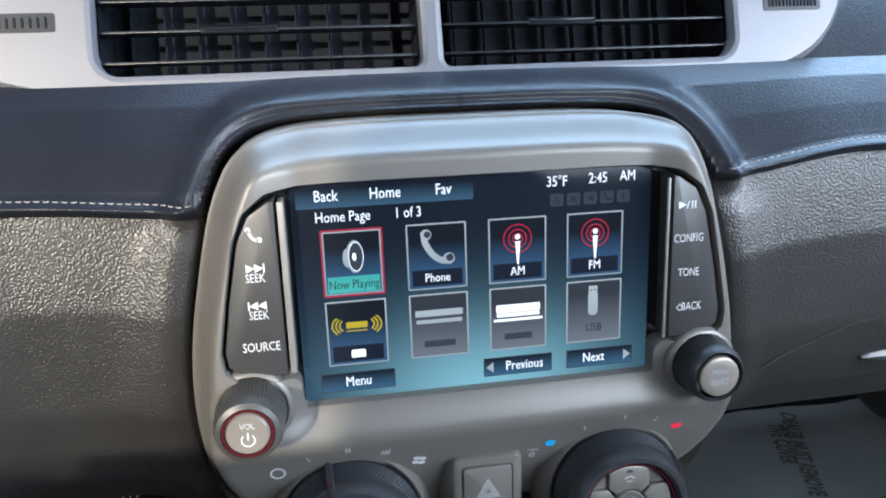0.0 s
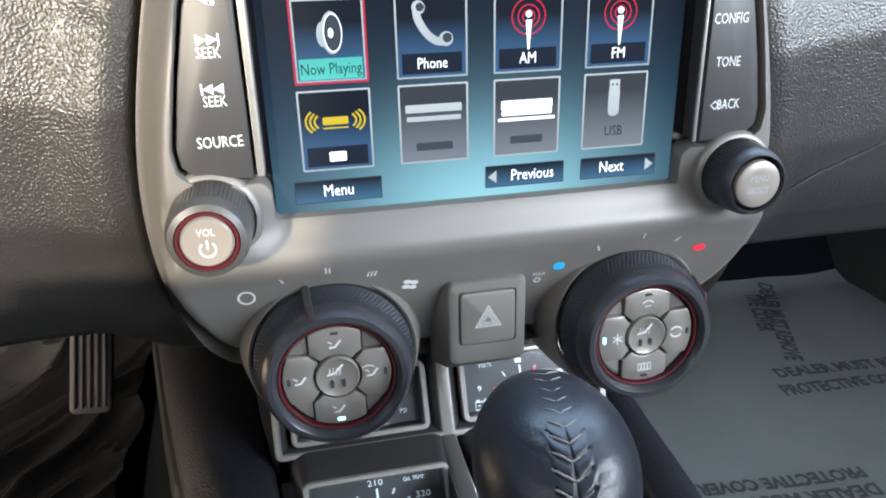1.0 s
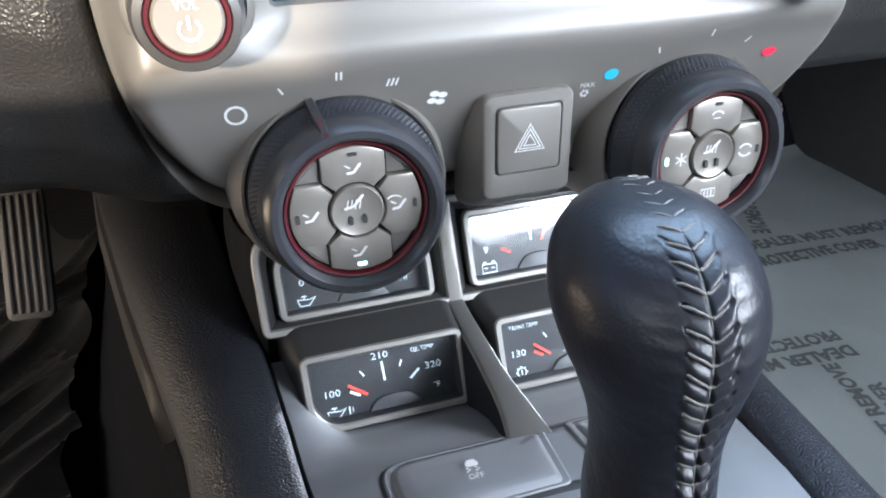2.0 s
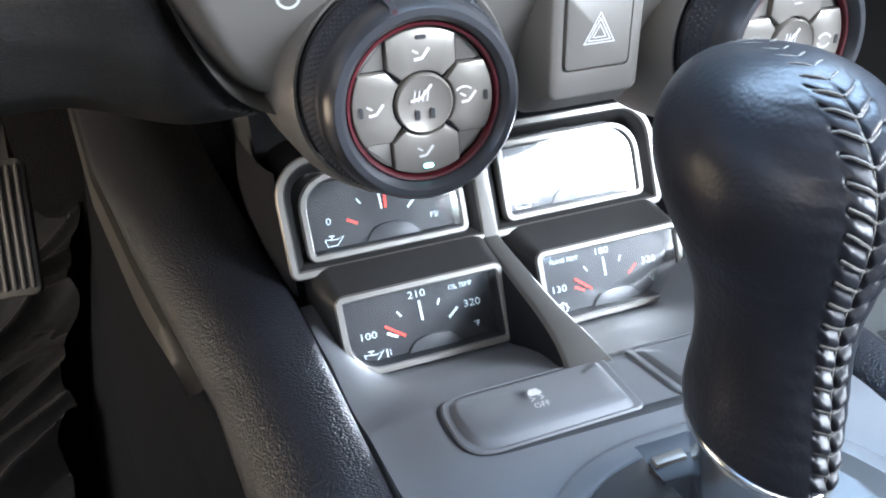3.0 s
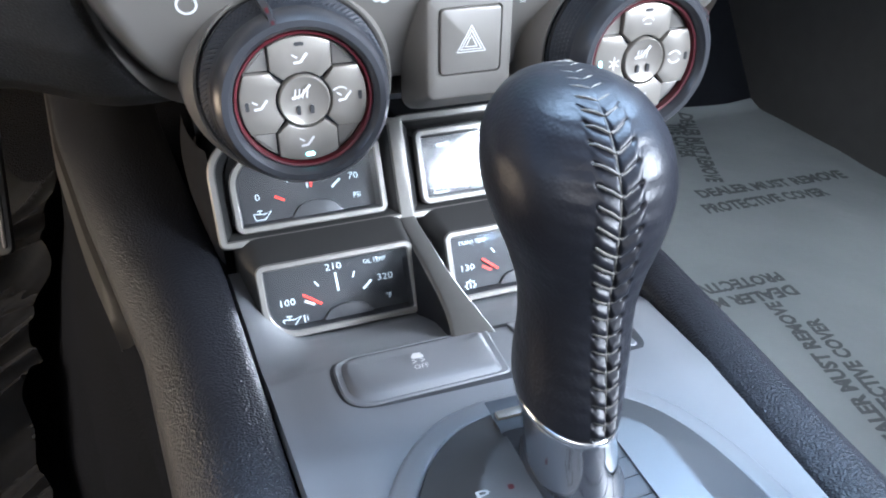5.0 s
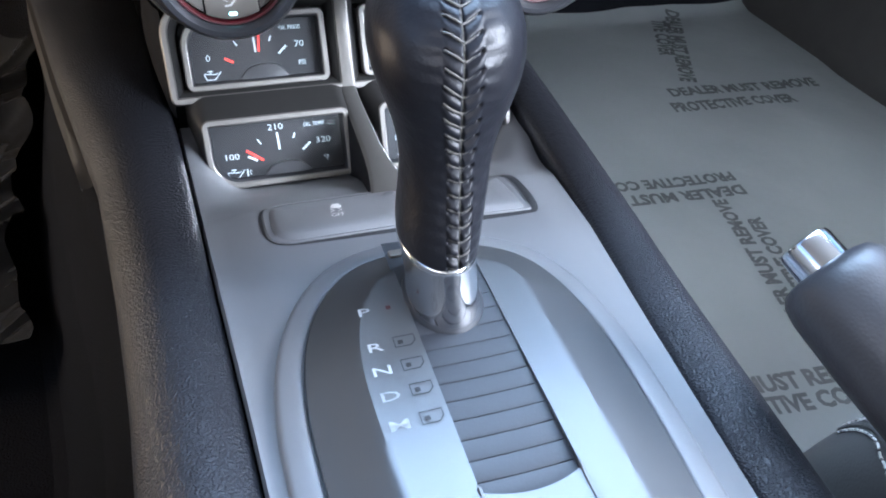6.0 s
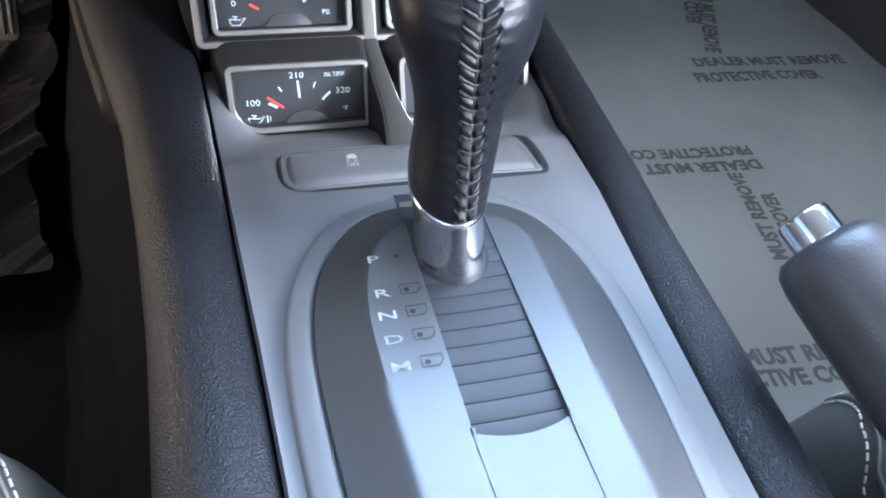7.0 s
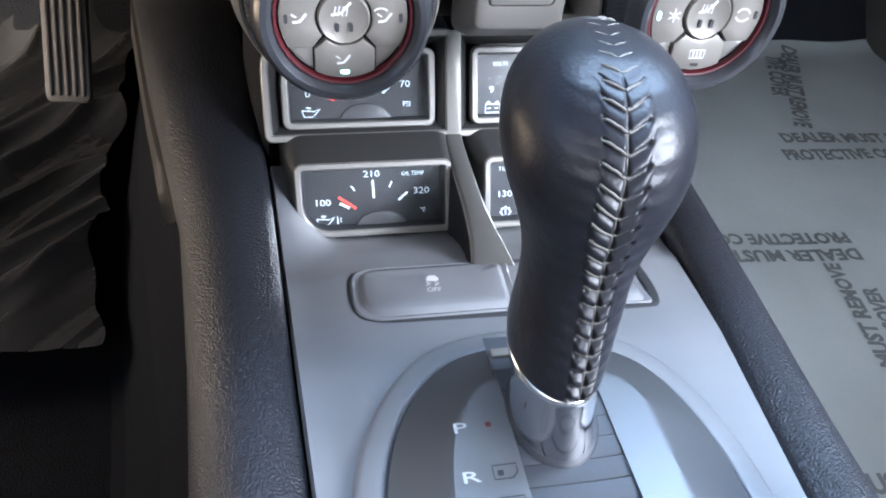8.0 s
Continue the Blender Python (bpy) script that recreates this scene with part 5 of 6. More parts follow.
def console_z(y):
    return float(np.interp(y, [-0.35, 0.10, 0.26, 0.31, 0.335, 0.350, 0.362, 0.375, 0.40, 0.46], [0.3585, 0.3595, 0.3575, 0.3520, 0.3425, 0.3345, 0.3272, 0.3225, 0.340, 0.392]))


PLATE_PTS = [(0.006, 0.2545), (0.026, 0.2515), (0.0425, 0.240), (0.0525, 0.217), (0.0565, 0.188), (0.0560, 0.150), (0.0535, 0.115), (0.0505, 0.080), (0.0440, 0.052), (0.030, 0.042), (-0.003, 0.0405),
             (-0.036, 0.042), (-0.0490, 0.052), (-0.0555, 0.080), (-0.0585, 0.118), (-0.0610, 0.155), (-0.0615, 0.185), (-0.0575, 0.212), (-0.0480, 0.234), (-0.033, 0.2495), (-0.014, 0.2545)]
PLATE_EDGE = resampled(list(reversed(softened(PLATE_PTS, 160))), 160)
area = sum(a[0] * b[1] - b[0] * a[1] for a, b in zip(PLATE_EDGE, PLATE_EDGE[1:] + PLATE_EDGE[:1]))
if area < 0:
    PLATE_EDGE = list(reversed(PLATE_EDGE))
rows = []
ys = np.concatenate([np.linspace(-0.35, 0.08, 12)[:-1], np.linspace(0.08, 0.404, 84)])
for y in ys:
    sx = seam_x(y)
    z0 = console_z(y)
    row = []
    for f in np.concatenate([[-1, -0.995], np.linspace(-0.985, 0.985, 41), [0.995, 1]]):
        edge = abs(f)
        drop = 0.004 * smoothstep(0.985, 1.0, edge)
        shoulder = 0.0025 * smoothstep(0.72, 0.95, edge) * (1 - smoothstep(0.30, 0.36, y))
        zb = z0 - shoulder
        zb += (max(0.3490 - 0.004 * smoothstep(0.33, 0.38, y), zb) - zb) * smoothstep(0.70, 0.97, edge) * smoothstep(0.315, 0.355, y)
        row.append((f * sx, y, zb - drop))
    rows.append(row)
part("top_panel", Geo().grid(rows), CONSOLE, console, "smooth grey top panel", smooth=60)
M0 = pose(0, 0, 0.0)
ring = Geo().loft([lift(inset(PLATE_EDGE, -d), M0, z) for d, z in ((0.0115, 0.3570), (0.0108, 0.3590), (0.0100, 0.3597), (0.0088, 0.3601), (0.0050, 0.3610), (0.0024, 0.3614), (0.0014, 0.3613), (0.0009, 0.3606), (0.0008, 0.3570))])
part("plate_surround", ring, CONSOLE, console, "raised grey surround of the shift plate", smooth=60)
part("plate_gap", Geo().loft([lift(inset(PLATE_EDGE, -0.0009), M0, 0.3606), lift(inset(PLATE_EDGE, 0.0003), M0, 0.3606)]), MATT_BLACK, console)

# traction button bar
TC = thing("traction_button", (0, 0.29, 0.355), "grey traction control button set in the console", "button")
tcs_pts = [(0.0665, 0.2765), (0.0665, 0.3105), (0.058, 0.3140), (-0.050, 0.3145), (-0.0590, 0.3128), (-0.0628, 0.3085), (-0.0634, 0.2990), (-0.0626, 0.2885), (-0.0595, 0.2818), (-0.052, 0.2792), (-0.040, 0.2785), (0.058, 0.2755)]
tcs_edge = softened(tcs_pts, 120)
ta = sum(a[0] * b[1] - b[0] * a[1] for a, b in zip(tcs_edge, tcs_edge[1:] + tcs_edge[:1]))
tcs_edge = tcs_edge if ta > 0 else list(reversed(tcs_edge))
part("gap", Geo().loft([[(x, y, console_z(y) + 0.0002) for x, y in inset(tcs_edge, -0.0014)], [(x, y, console_z(y) + 0.0007) for x, y in inset(tcs_edge, -0.0002)], [(x, y, console_z(y) + 0.0005) for x, y in inset(tcs_edge, 0.0030)]]), MATT_BLACK, TC)


def key_cap(edge):
    """A key with a flat rim and a raised middle."""
    cx, cy = (min(p[0] for p in edge) + max(p[0] for p in edge)) / 2, (min(p[1] for p in edge) + max(p[1] for p in edge)) / 2
    hx, hy = max(p[0] for p in edge) - cx, max(p[1] for p in edge) - cy
    rings_k = [[(cx + (x - cx) * (1 - dx / hx), cy + (y - cy) * (1 - dy / hy), console_z(y) + hz) for x, y in edge] for dx, dy, hz in
               ((0.0, 0.0, -0.0028), (0.0002, 0.0002, 0.0008), (0.0009, 0.0007, 0.0013), (0.0034, 0.0018, 0.0011), (0.0052, 0.0038, 0.0027), (0.0062, 0.0048, 0.0030), (0.0120, 0.0080, 0.0031))]
    return Geo().loft(rings_k, False, True)


def ccw(edge):
    return edge if sum(a[0] * b[1] - b[0] * a[1] for a, b in zip(edge, edge[1:] + edge[:1])) > 0 else list(reversed(edge))


def filleted(corners):
    """A closed outline through corners (x, y, radius), each rounded."""
    p = [Vector(c[:2]) for c in corners]
    out = []
    for k, c in enumerate(corners):
        a = p[k] + (p[k - 1] - p[k]).normalized() * c[2]
        b = p[k] + (p[(k + 1) % len(p)] - p[k]).normalized() * c[2]
        out += [tuple(a * (1 - t) ** 2 + p[k] * 2 * t * (1 - t) + b * t * t) for t in np.linspace(0, 1, 9)]
    return resampled(out, 140)


left_key = ccw(filleted([(-0.0634, 0.3150, 0.013), (-0.0630, 0.2785, 0.013), (0.0050, 0.2785, 0.003), (0.0074, 0.3146, 0.003)]))
right_key = ccw(filleted([(0.0200, 0.2790, 0.004), (0.0168, 0.3142, 0.004), (0.0592, 0.3140, 0.006), (0.0632, 0.2762, 0.003)]))
part("key", key_cap(left_key), CONSOLE, TC, "grey key with a raised middle", smooth=30)
part("key", key_cap(right_key), CONSOLE, TC, "smaller blank grey key", smooth=30)
part("notch", Geo().grid([[(x, y, console_z(y) - 0.0008 + 0.0002 * k) for k, x in enumerate((0.0056, 0.0205))] for y in np.linspace(0.2790, 0.3135, 6)]), MATT_BLACK, TC, "dark notch between the keys")
tz = console_z(0.2915) + 0.0036
tm = pose(-0.0290, 0.2945, tz, -4, 0, -2)
part("car_mark", Geo().join(flat(rounded(0.0052, 0.0026, 0.0009, 2, 0, 0.0046), tm)).join(flat(rounded(0.0036, 0.0016, 0.0006, 2, 0, 0.0062), tm)), PAD_PRINT, TC, smooth=0)
part("skid_mark", stroke([(-0.0028, 0.0030), (-0.0012, 0.0016), (-0.0030, 0.0006)], 0.0006, tm).join(stroke([(0.0008, 0.0030), (0.0024, 0.0016), (0.0006, 0.0006)], 0.0006, tm)), PAD_PRINT, TC, smooth=0)
part("off_word", lettering("OFF", 0.0040, tm @ pose(0, -0.0022, 0), wide=0.9), PAD_PRINT, TC, smooth=0)
# ---- shift plate ----
plate = thing("shift_plate", (-0.0065, 0.17, 0.36), "domed satin metal shift plate with gear letters", "shift plate")
SX0, SX1, SY0, SY1 = -0.0178, 0.0158, 0.1325, 0.2450
pe = np.array(PLATE_EDGE)


def plate_z(x, y):
    d = np.clip(-edge_distance(x, y, pe), 0, None)
    l = (x + 0.0625) / 0.0215
    r = (0.0572 - x) / 0.0260
    rise = np.clip(np.minimum(np.minimum(0.0110 * np.minimum(l, r), 0.0110), 0.0012 + 0.50 * d), 0.0, None)
    crown = 0.0016 * smoothstep(0.25, 0.12, y)
    tongue = np.where((x > SX0) & (x < SX1) & (y < SY0), -0.0008 * smoothstep(0.100, 0.131, y), 0.0)
    return 0.3618 + rise + crown * smoothstep(0, 0.02, d) * np.clip(np.minimum(l, r), 0, 1) + tongue


C0 = np.array([(SX0 + SX1) / 2, 0.185])
slot_edge = [(SX0, SY1), *[(SX0 + (SX1 - SX0) * q, SY0 - 0.0036 * (1 - (2 * q - 1) ** 2)) for q in np.linspace(0, 1, 15)], (SX1, SY1)]
po = np.array(polar(PLATE_EDGE, C0[0], C0[1], 240))
pi_ = np.array(polar(slot_edge, C0[0], C0[1], 240))
prings = []
for k in range(29):
    f = k / 28
    q = po + (pi_ - po) * f
    zz = plate_z(q[:, 0], q[:, 1])
    prings.append([(q[i, 0], q[i, 1], float(zz[i])) for i in range(240)])
prings.insert(0, [(x, y, 0.3575) for x, y, z in prings[0]])
prings.append([(x, y, z - 0.0005) for x, y, z in prings[-1]])
prings.append([(x, y, z - 0.009) for x, y, z in prings[-1]])
part("plate", Geo().loft(prings), PLATE, plate, "brushed satin metal cover", smooth=20)
for sx, ln in ((SX0, 0.036), (SX1, 0.034)):
    g = Geo()
    pts = []
    for k in range(10):
        y = SY0 + 0.001 - ln * k / 9
        x = sx + (0.0012 if sx < 0 else -0.0004) * k / 9
        pts.append((x, y, float(plate_z(np.array(x), np.array(y))) + 0.0002))
    g.tube(pts, lambda f: 0.0007 * (1 - f) + 0.00008, 6)
    part("crease", g, PLATE, plate, "raised crease line behind the slot")
for k in range(16):
    y = SY0 - 0.0036 + 0.0077 * k
    zc = 0.3712 + 0.0008 * math.sin((y - SY0) / (SY1 - SY0) * math.pi)
    prof = [(y, zc - 0.0005), (y + 0.0002, zc + 0.0003), (y + 0.0006, zc + 0.0005), (y + 0.0075, zc + 0.0005), (y + 0.0076, zc - 0.0004)]
    g = Geo().grid([[(x, yy - 0.0003 * (1 - ((x + 0.001) / 0.0178) ** 2), zz) for x in np.linspace(SX0 - 0.001, SX1 + 0.001, 9)] for yy, zz in prof])
    part("slat", g, RUBBER, plate, "black rubber slat of the shift slot" if k == 0 else "", smooth=30)
part("slot_liner", Geo().loft([[(x, y, 0.3715) for x, y in slot_edge], [(x, y, 0.360) for x, y in slot_edge]], False, True), MATT_BLACK, plate)
# bright metal imitates light falling on the slot's front wall
part("slot_lit_face", slab(rounded(0.0105, 0.0036, 0.0006, 2, -0.0124, 0.2438), pose(0, 0, 0), 0.366, 0.3732, 0.0005), PAD, plate, "brighter slab for the lit face of the slot's front wall")
for k, (text, y) in enumerate((("P", 0.2135), ("R", 0.1955), ("N", 0.1845), ("D", 0.1733), ("M", 0.1613))):
    z = float(max(plate_z(np.array(x), np.array(y + dy)) for x in (-0.0390, -0.0348, -0.0300) for dy in (-0.0025, 0.0025))) - 0.0002
    mm = pose(-0.0348, y, z + 0.0004, -1)
    part("letter", lettering(text, 0.0056, mm, wide=1.8, bold=0.006), LETTER_PRINT if k < 3 else DIM_PRINT, plate, "" if k < 3 else "dimmer print in uneven tone", smooth=0)
    wx, wy = -0.0240, y + 0.0008
    zf = float(plate_z(np.array(wx), np.array(wy))) + 0.0004
    mw = pose(wx, wy, zf)
    box_pts = [(-0.0036, -0.0024), (0.0022, -0.0024), (0.0040, -0.0004), (0.0040, 0.0024), (-0.0036, 0.0024)]
    if k:
        part("gear_outline", stroke(box_pts, 0.00050, mw, 0.0, True), MATT_BLACK, plate, smooth=0)
    part("gear_lamp", flat(rounded(0.0019, 0.0019, 0.0003, 1, -0.0014, -0.0004), mw, 0.0001), RED_RING if k == 0 else MATT_BLACK, plate, smooth=0)

# ---- padded sides ----
OUT_Y = np.array([-0.35, 0.10, 0.22, 0.28, 0.365, 0.508, 0.65, 0.90])
OUT_X = np.array([0.116, 0.119, 0.125, 0.1305, 0.1405, 0.172, 0.200, 0.235])
OUT_XR = np.array([0.104, 0.112, 0.119, 0.124, 0.129, 0.135, 0.150, 0.17])


def bolster(side):
    rows = []
    for y in np.linspace(-0.35, 0.90, 90):
        xi = seam_x(min(y, 0.8)) + 0.0006
        xo = float(np.interp(y, OUT_Y, OUT_X if side < 0 else OUT_XR))
        zt = console_z(min(y, 0.24)) - 0.0045
        w = xo - xi
        sec = [(0, -0.012), (0.004, -0.0040), (0.015, -0.0008), (0.10, 0.0012), (0.30, 0.0038), (0.50, 0.0045), (0.70, 0.0005), (0.86, -0.0065), (0.96, -0.0140), (1.0, -0.0200), (1.0, -0.0240), (0.97, -0.026)]
        rows.append([(side * (xi + f * w), y, zt + h) for f, h in sec])
    part("side_pad", Geo().grid(rows), BOLSTER, console, "padded grained black side bolster", smooth=60)
    rows = []
    for y in np.linspace(0.385, 0.90, 40):
        xo = float(np.interp(y, OUT_Y, OUT_X if side < 0 else OUT_XR))
        zt = console_z(min(y, 0.24)) - 0.0045 - 0.0255
        tall = 0.002 + 0.022 * smoothstep(0.385, 0.50, y)
        gap = 0.0008 + 0.003 * smoothstep(0.40, 0.60, y)
        rows.append([(side * (xo - 0.006), y, zt + 0.002), (side * (xo + 0.0005), y, zt - gap), (side * (xo + 0.0030), y, zt - gap - 0.0015), (side * (xo + 0.0065), y, zt - tall), (side * (xo + 0.0060), y, zt - tall - 0.002)])
    part("edge_strip", Geo().grid(rows), EDGE_STRIP, console, "slim grey strip under the pad")
    rows = []
    for y in np.linspace(-0.35, 1.0, 40):
        xo = float(np.interp(y, OUT_Y, OUT_X if side < 0 else OUT_XR))
        xb = float(np.interp(y, [-0.35, 0.42, 0.75, 1.0], [0.215, 0.235, 0.285, 0.30])) if side < 0 else xo + 0.02
        rows.append([(side * (xo - 0.004), y, 0.334), (side * (xo + 0.001), y, 0.322), (side * (xo + 0.007), y, 0.25), (side * ((xo + xb) / 2), y, 0.12), (side * xb, y, 0.03), (side * (xb + 0.02), y, 0.015)])
    part("tunnel_side", Geo().grid(rows), CARPET, console, "black carpeted tunnel side")


bolster(-1)
bolster(1)

# ---- gear lever ----
lever = thing("gear_lever", (0, 0.220, 0.360), "black leather gear lever with laced stitching and chrome ferrule", "gear lever")
AX0, AX1 = Vector((-0.0030, 0.2160, 0.372)), Vector((-0.0010, 0.2385, 0.4675))
# height, half width, depth to the rear, depth to the front
SEC = np.array([(0.3722, 0.0137, 0.0192, 0.0200), (0.3860, 0.0137, 0.0203, 0.0222), (0.3978, 0.0142, 0.0216, 0.0236), (0.4040, 0.0147, 0.0224, 0.0242), (0.4110, 0.0148, 0.0224, 0.0232),
                (0.4180, 0.0149, 0.0220, 0.0214), (0.4280, 0.0153, 0.0216, 0.0206), (0.4370, 0.0165, 0.0224, 0.0214), (0.4460, 0.0192, 0.0250, 0.0246), (0.4545, 0.0225, 0.0283, 0.0284),
                (0.4625, 0.0248, 0.0310, 0.0312), (0.4700, 0.0255, 0.0318, 0.0320), (0.4775, 0.0243, 0.0303, 0.0304), (0.4840, 0.0210, 0.0262, 0.0262), (0.4888, 0.0162, 0.0203, 0.0203),
                (0.4917, 0.0100, 0.0124, 0.0124), (0.4926, 0.0055, 0.0068, 0.0068)])


SEC_FINE = np.array([tuple(a) + (b.z,) for a, b in zip(curve_through([r[:3] for r in SEC], 400), curve_through([(r[0], r[1], r[3]) for r in SEC], 400))])
for _ in range(12):
    SEC_FINE[1:-1, 1:] = (SEC_FINE[:-2, 1:] + 2 * SEC_FINE[1:-1, 1:] + SEC_FINE[2:, 1:]) / 4


def lever_section(z):
    """Centre, half width and the two depths at z."""
    c = AX0 + (AX1 - AX0) * ((z - AX0.z) / (AX1.z - AX0.z))
    rx, rear, front = (float(np.interp(z, SEC_FINE[:, 0], SEC_FINE[:, k])) for k in (1, 2, 3))
    return Vector((c.x - 0.0026 * math.exp(-((z - 0.399) / 0.018) ** 2), c.y, z)), rx, rear, front


def lever_point(z, a, out=0.0):
    """A point of the lever's skin at height z; a is the angle from the rear face."""
    c, rx, rear, front = lever_section(z)
    ry = rear if math.cos(a) > 0 else front
    return Vector((c.x + (rx + out) * math.sin(a), c.y - (ry + out) * math.cos(a), z))


def seam_angle(z):
    return float(np.interp(z, [0.400, 0.420, 0.435, 0.448, 0.4625, 0.475, 0.4926], [0.10, -0.03, -0.07, -0.12, -0.16, -0.145, -0.15]))


# the seam runs up the rear face, over the crown and a little way down the front
SEAM = [lever_point(z, seam_angle(z)) for z in np.concatenate([np.linspace(0.3988, 0.48, 160), 0.48 + 0.0126 * np.sin(np.linspace(0, math.pi / 2, 70)[1:])])]
SEAM += [lever_point(z, math.pi - 0.15) for z in 0.4926 - 0.0075 * (1 - np.cos(np.linspace(0.25, math.pi / 2, 40)))]
SEAM_S = np.concatenate([[0], np.cumsum([(b - a).length for a, b in zip(SEAM, SEAM[1:])])])
SEAM_LEN = float(SEAM_S[-1])
REAR_Z = np.array([p.z for p in SEAM[:229]])
STEP = 0.0054


def seam_frame(q):
    """Place, tangent, normal and the way to the right on the seam, q metres from its foot."""
    at = lambda d: Vector([float(np.interp(d, SEAM_S, [p[k] for p in SEAM])) for k in range(3)])
    t = (at(min(q + 0.002, SEAM_LEN)) - at(max(q - 0.002, 0))).normalized()
    right = Vector((1, 0, 0))
    right = (right - t * right.dot(t)).normalized()
    return at(q), t, right.cross(t).normalized(), right


def arm(q):
    """How far a stitch reaches to the side and how far it rises there, q metres up the seam."""
    f = float(smoothstep(0.035, 0.062, q))
    return 0.0038 + 0.0016 * f, 0.0014 + 0.0022 * f


def lacing(q, u):
    """Leather relief round the seam: pillows between the stitches, drawn in under each thread."""
    reach, rise = arm(q)
    v = abs(u)
    ph = (q - rise * min(v / reach, 1.25)) / STEP
    pull = 0.5 + 0.5 * math.cos(math.tau * ph)
    inside = 1 - float(smoothstep(reach * 0.8, reach * 1.25, v))
    firm = 1.25 - 0.45 * float(smoothstep(0.035, 0.062, q))
    relief = firm * (0.00085 * (1 - pull) - 0.00060 * pull ** 3) * inside * (1 - math.exp(-(v / 0.0006) ** 2))
    relief -= 0.0010 * math.exp(-(u / 0.0005) ** 2) + 0.0011 * pull ** 6 * math.exp(-((v - reach) / 0.0006) ** 2)
    return relief + 0.00022 * (1 - inside) * math.exp(-max(v - reach, 0) / 0.0045) * math.cos(math.tau * ph)


rings = []
ANG = [math.pi * math.copysign(abs(k / 110) ** 1.9, k) for k in range(-110, 110)]
for z in np.concatenate([np.linspace(0.3982, 0.478, 330), 0.478 + 0.0146 * np.sin(np.linspace(0, math.pi / 2, 90)[1:])]):
    q = float(np.interp(z, REAR_Z, SEAM_S[:229]))
    _, rx, rear, front = lever_section(z)
    off = seam_angle(z)
    lip = -0.0008 * math.exp(-((z - 0.3982) / 0.0010) ** 2)
    ring_p = []
    for a in ANG:
        u = a * rx
        fade = float(smoothstep(0.4922, 0.4895, z))
        crease = 0.00013 * noise.noise(Vector((math.sin(a) * 3, math.cos(a) * 3, z * 110))) + 0.00005 * noise.noise(Vector((math.sin(a) * 9, math.cos(a) * 9, z * 330)))
        ring_p.append(lever_point(z, a + off, (lacing(q, u) if abs(u) < 0.016 else 0.0) * fade + crease * fade + lip))
    rings.append(ring_p)
part("leather_grip", Geo().loft(rings, True, True), LEATHER, lever, "black leather grip swelling into a rounded knob", smooth=75)
for k in range(int((SEAM_LEN - 0.002) / STEP)):
    q = 0.0012 + STEP * k
    reach, rise = arm(q)
    for sgn in (-1, 1):
        pts = []
        for t in np.linspace(0, 1, 7):
            p, tan, nrm, right = seam_frame(min(q + rise * t, SEAM_LEN - 0.001))
            u = sgn * (0.0002 + reach * t)
            dip = 0.0011 * max(0.0, t - 0.78) / 0.22 + 0.0003 * max(0.0, 0.25 - t) / 0.25
            pts.append(p + right * u - nrm * (u * u / 0.044 + dip - 0.00002) + tan * random.uniform(-1, 1) * 0.00012)
        part("thread", Geo().tube(pts, 0.00040, 6), THREAD, lever, "grey lacing thread" if k == 0 else "")
seam = [(lambda p, n: p - n * 0.00065)(*seam_frame(q)[0:3:2]) for q in np.linspace(0.001, SEAM_LEN - 0.001, 120)]
part("centre_seam", Geo().tube(seam, 0.00028, 5), THREAD, lever, "thread lying in the centre seam")
# chrome ferrule and the black boot of the shaft
fer = []
for z, grow in ((0.3995, -0.0014), (0.3990, -0.0004), (0.3982, 0.0000), (0.3970, 0.0001), (0.3958, -0.0002), (0.3900, -0.0003), (0.3830, -0.0002), (0.3770, 0.0), (0.3740, 0.0002), (0.3724, 0.0002)):
    fer.append([lever_point(z, t, grow) for t in np.linspace(0, math.tau, 72, endpoint=False)])
part("ferrule", Geo().loft(fer, True, True), CHROME, lever, "polished chrome ferrule")
base = []
for z, grow in ((0.3738, 0.0004), (0.3734, 0.0010), (0.3724, 0.0016), (0.3700, 0.0016)):
    base.append([lever_point(z, t, grow) for t in np.linspace(0, math.tau, 56, endpoint=False)])
part("boot", Geo().loft(base, True, True), RUBBER, lever, "black collar at the lever's foot")


# ---- hand brake ----
brake = thing("hand_brake", (0.12, 0.05, 0.34), "leather wrapped hand brake lever with a chrome push button", "hand brake")
A, B = Vector((0.1155, 0.1620, 0.4085)), Vector((0.2150, -0.16, 0.2900))
axis = (A - B).normalized()
g = Geo()
turn = axis.to_track_quat("Z", "Y").to_matrix().to_4x4()
turn.translation = A
g.lathe([(0.0180, -0.36), (0.0195, -0.20), (0.0212, -0.10), (0.0208, -0.03), (0.0198, -0.010), (0.0185, -0.004), (0.0160, -0.0008), (0.0120, 0.0004), (0.0112, -0.001)], turn, 56)
part("grip", g, BRAKE_LEATHER, brake, "grained grey-black leather grip")
part("push_button", Geo().lathe([(0.0098, -0.004), (0.0096, 0.0095), (0.0091, 0.0110), (0.0074, 0.0116), (0.0004, 0.0118)], turn, 40), CHROME, brake, "chrome push button")


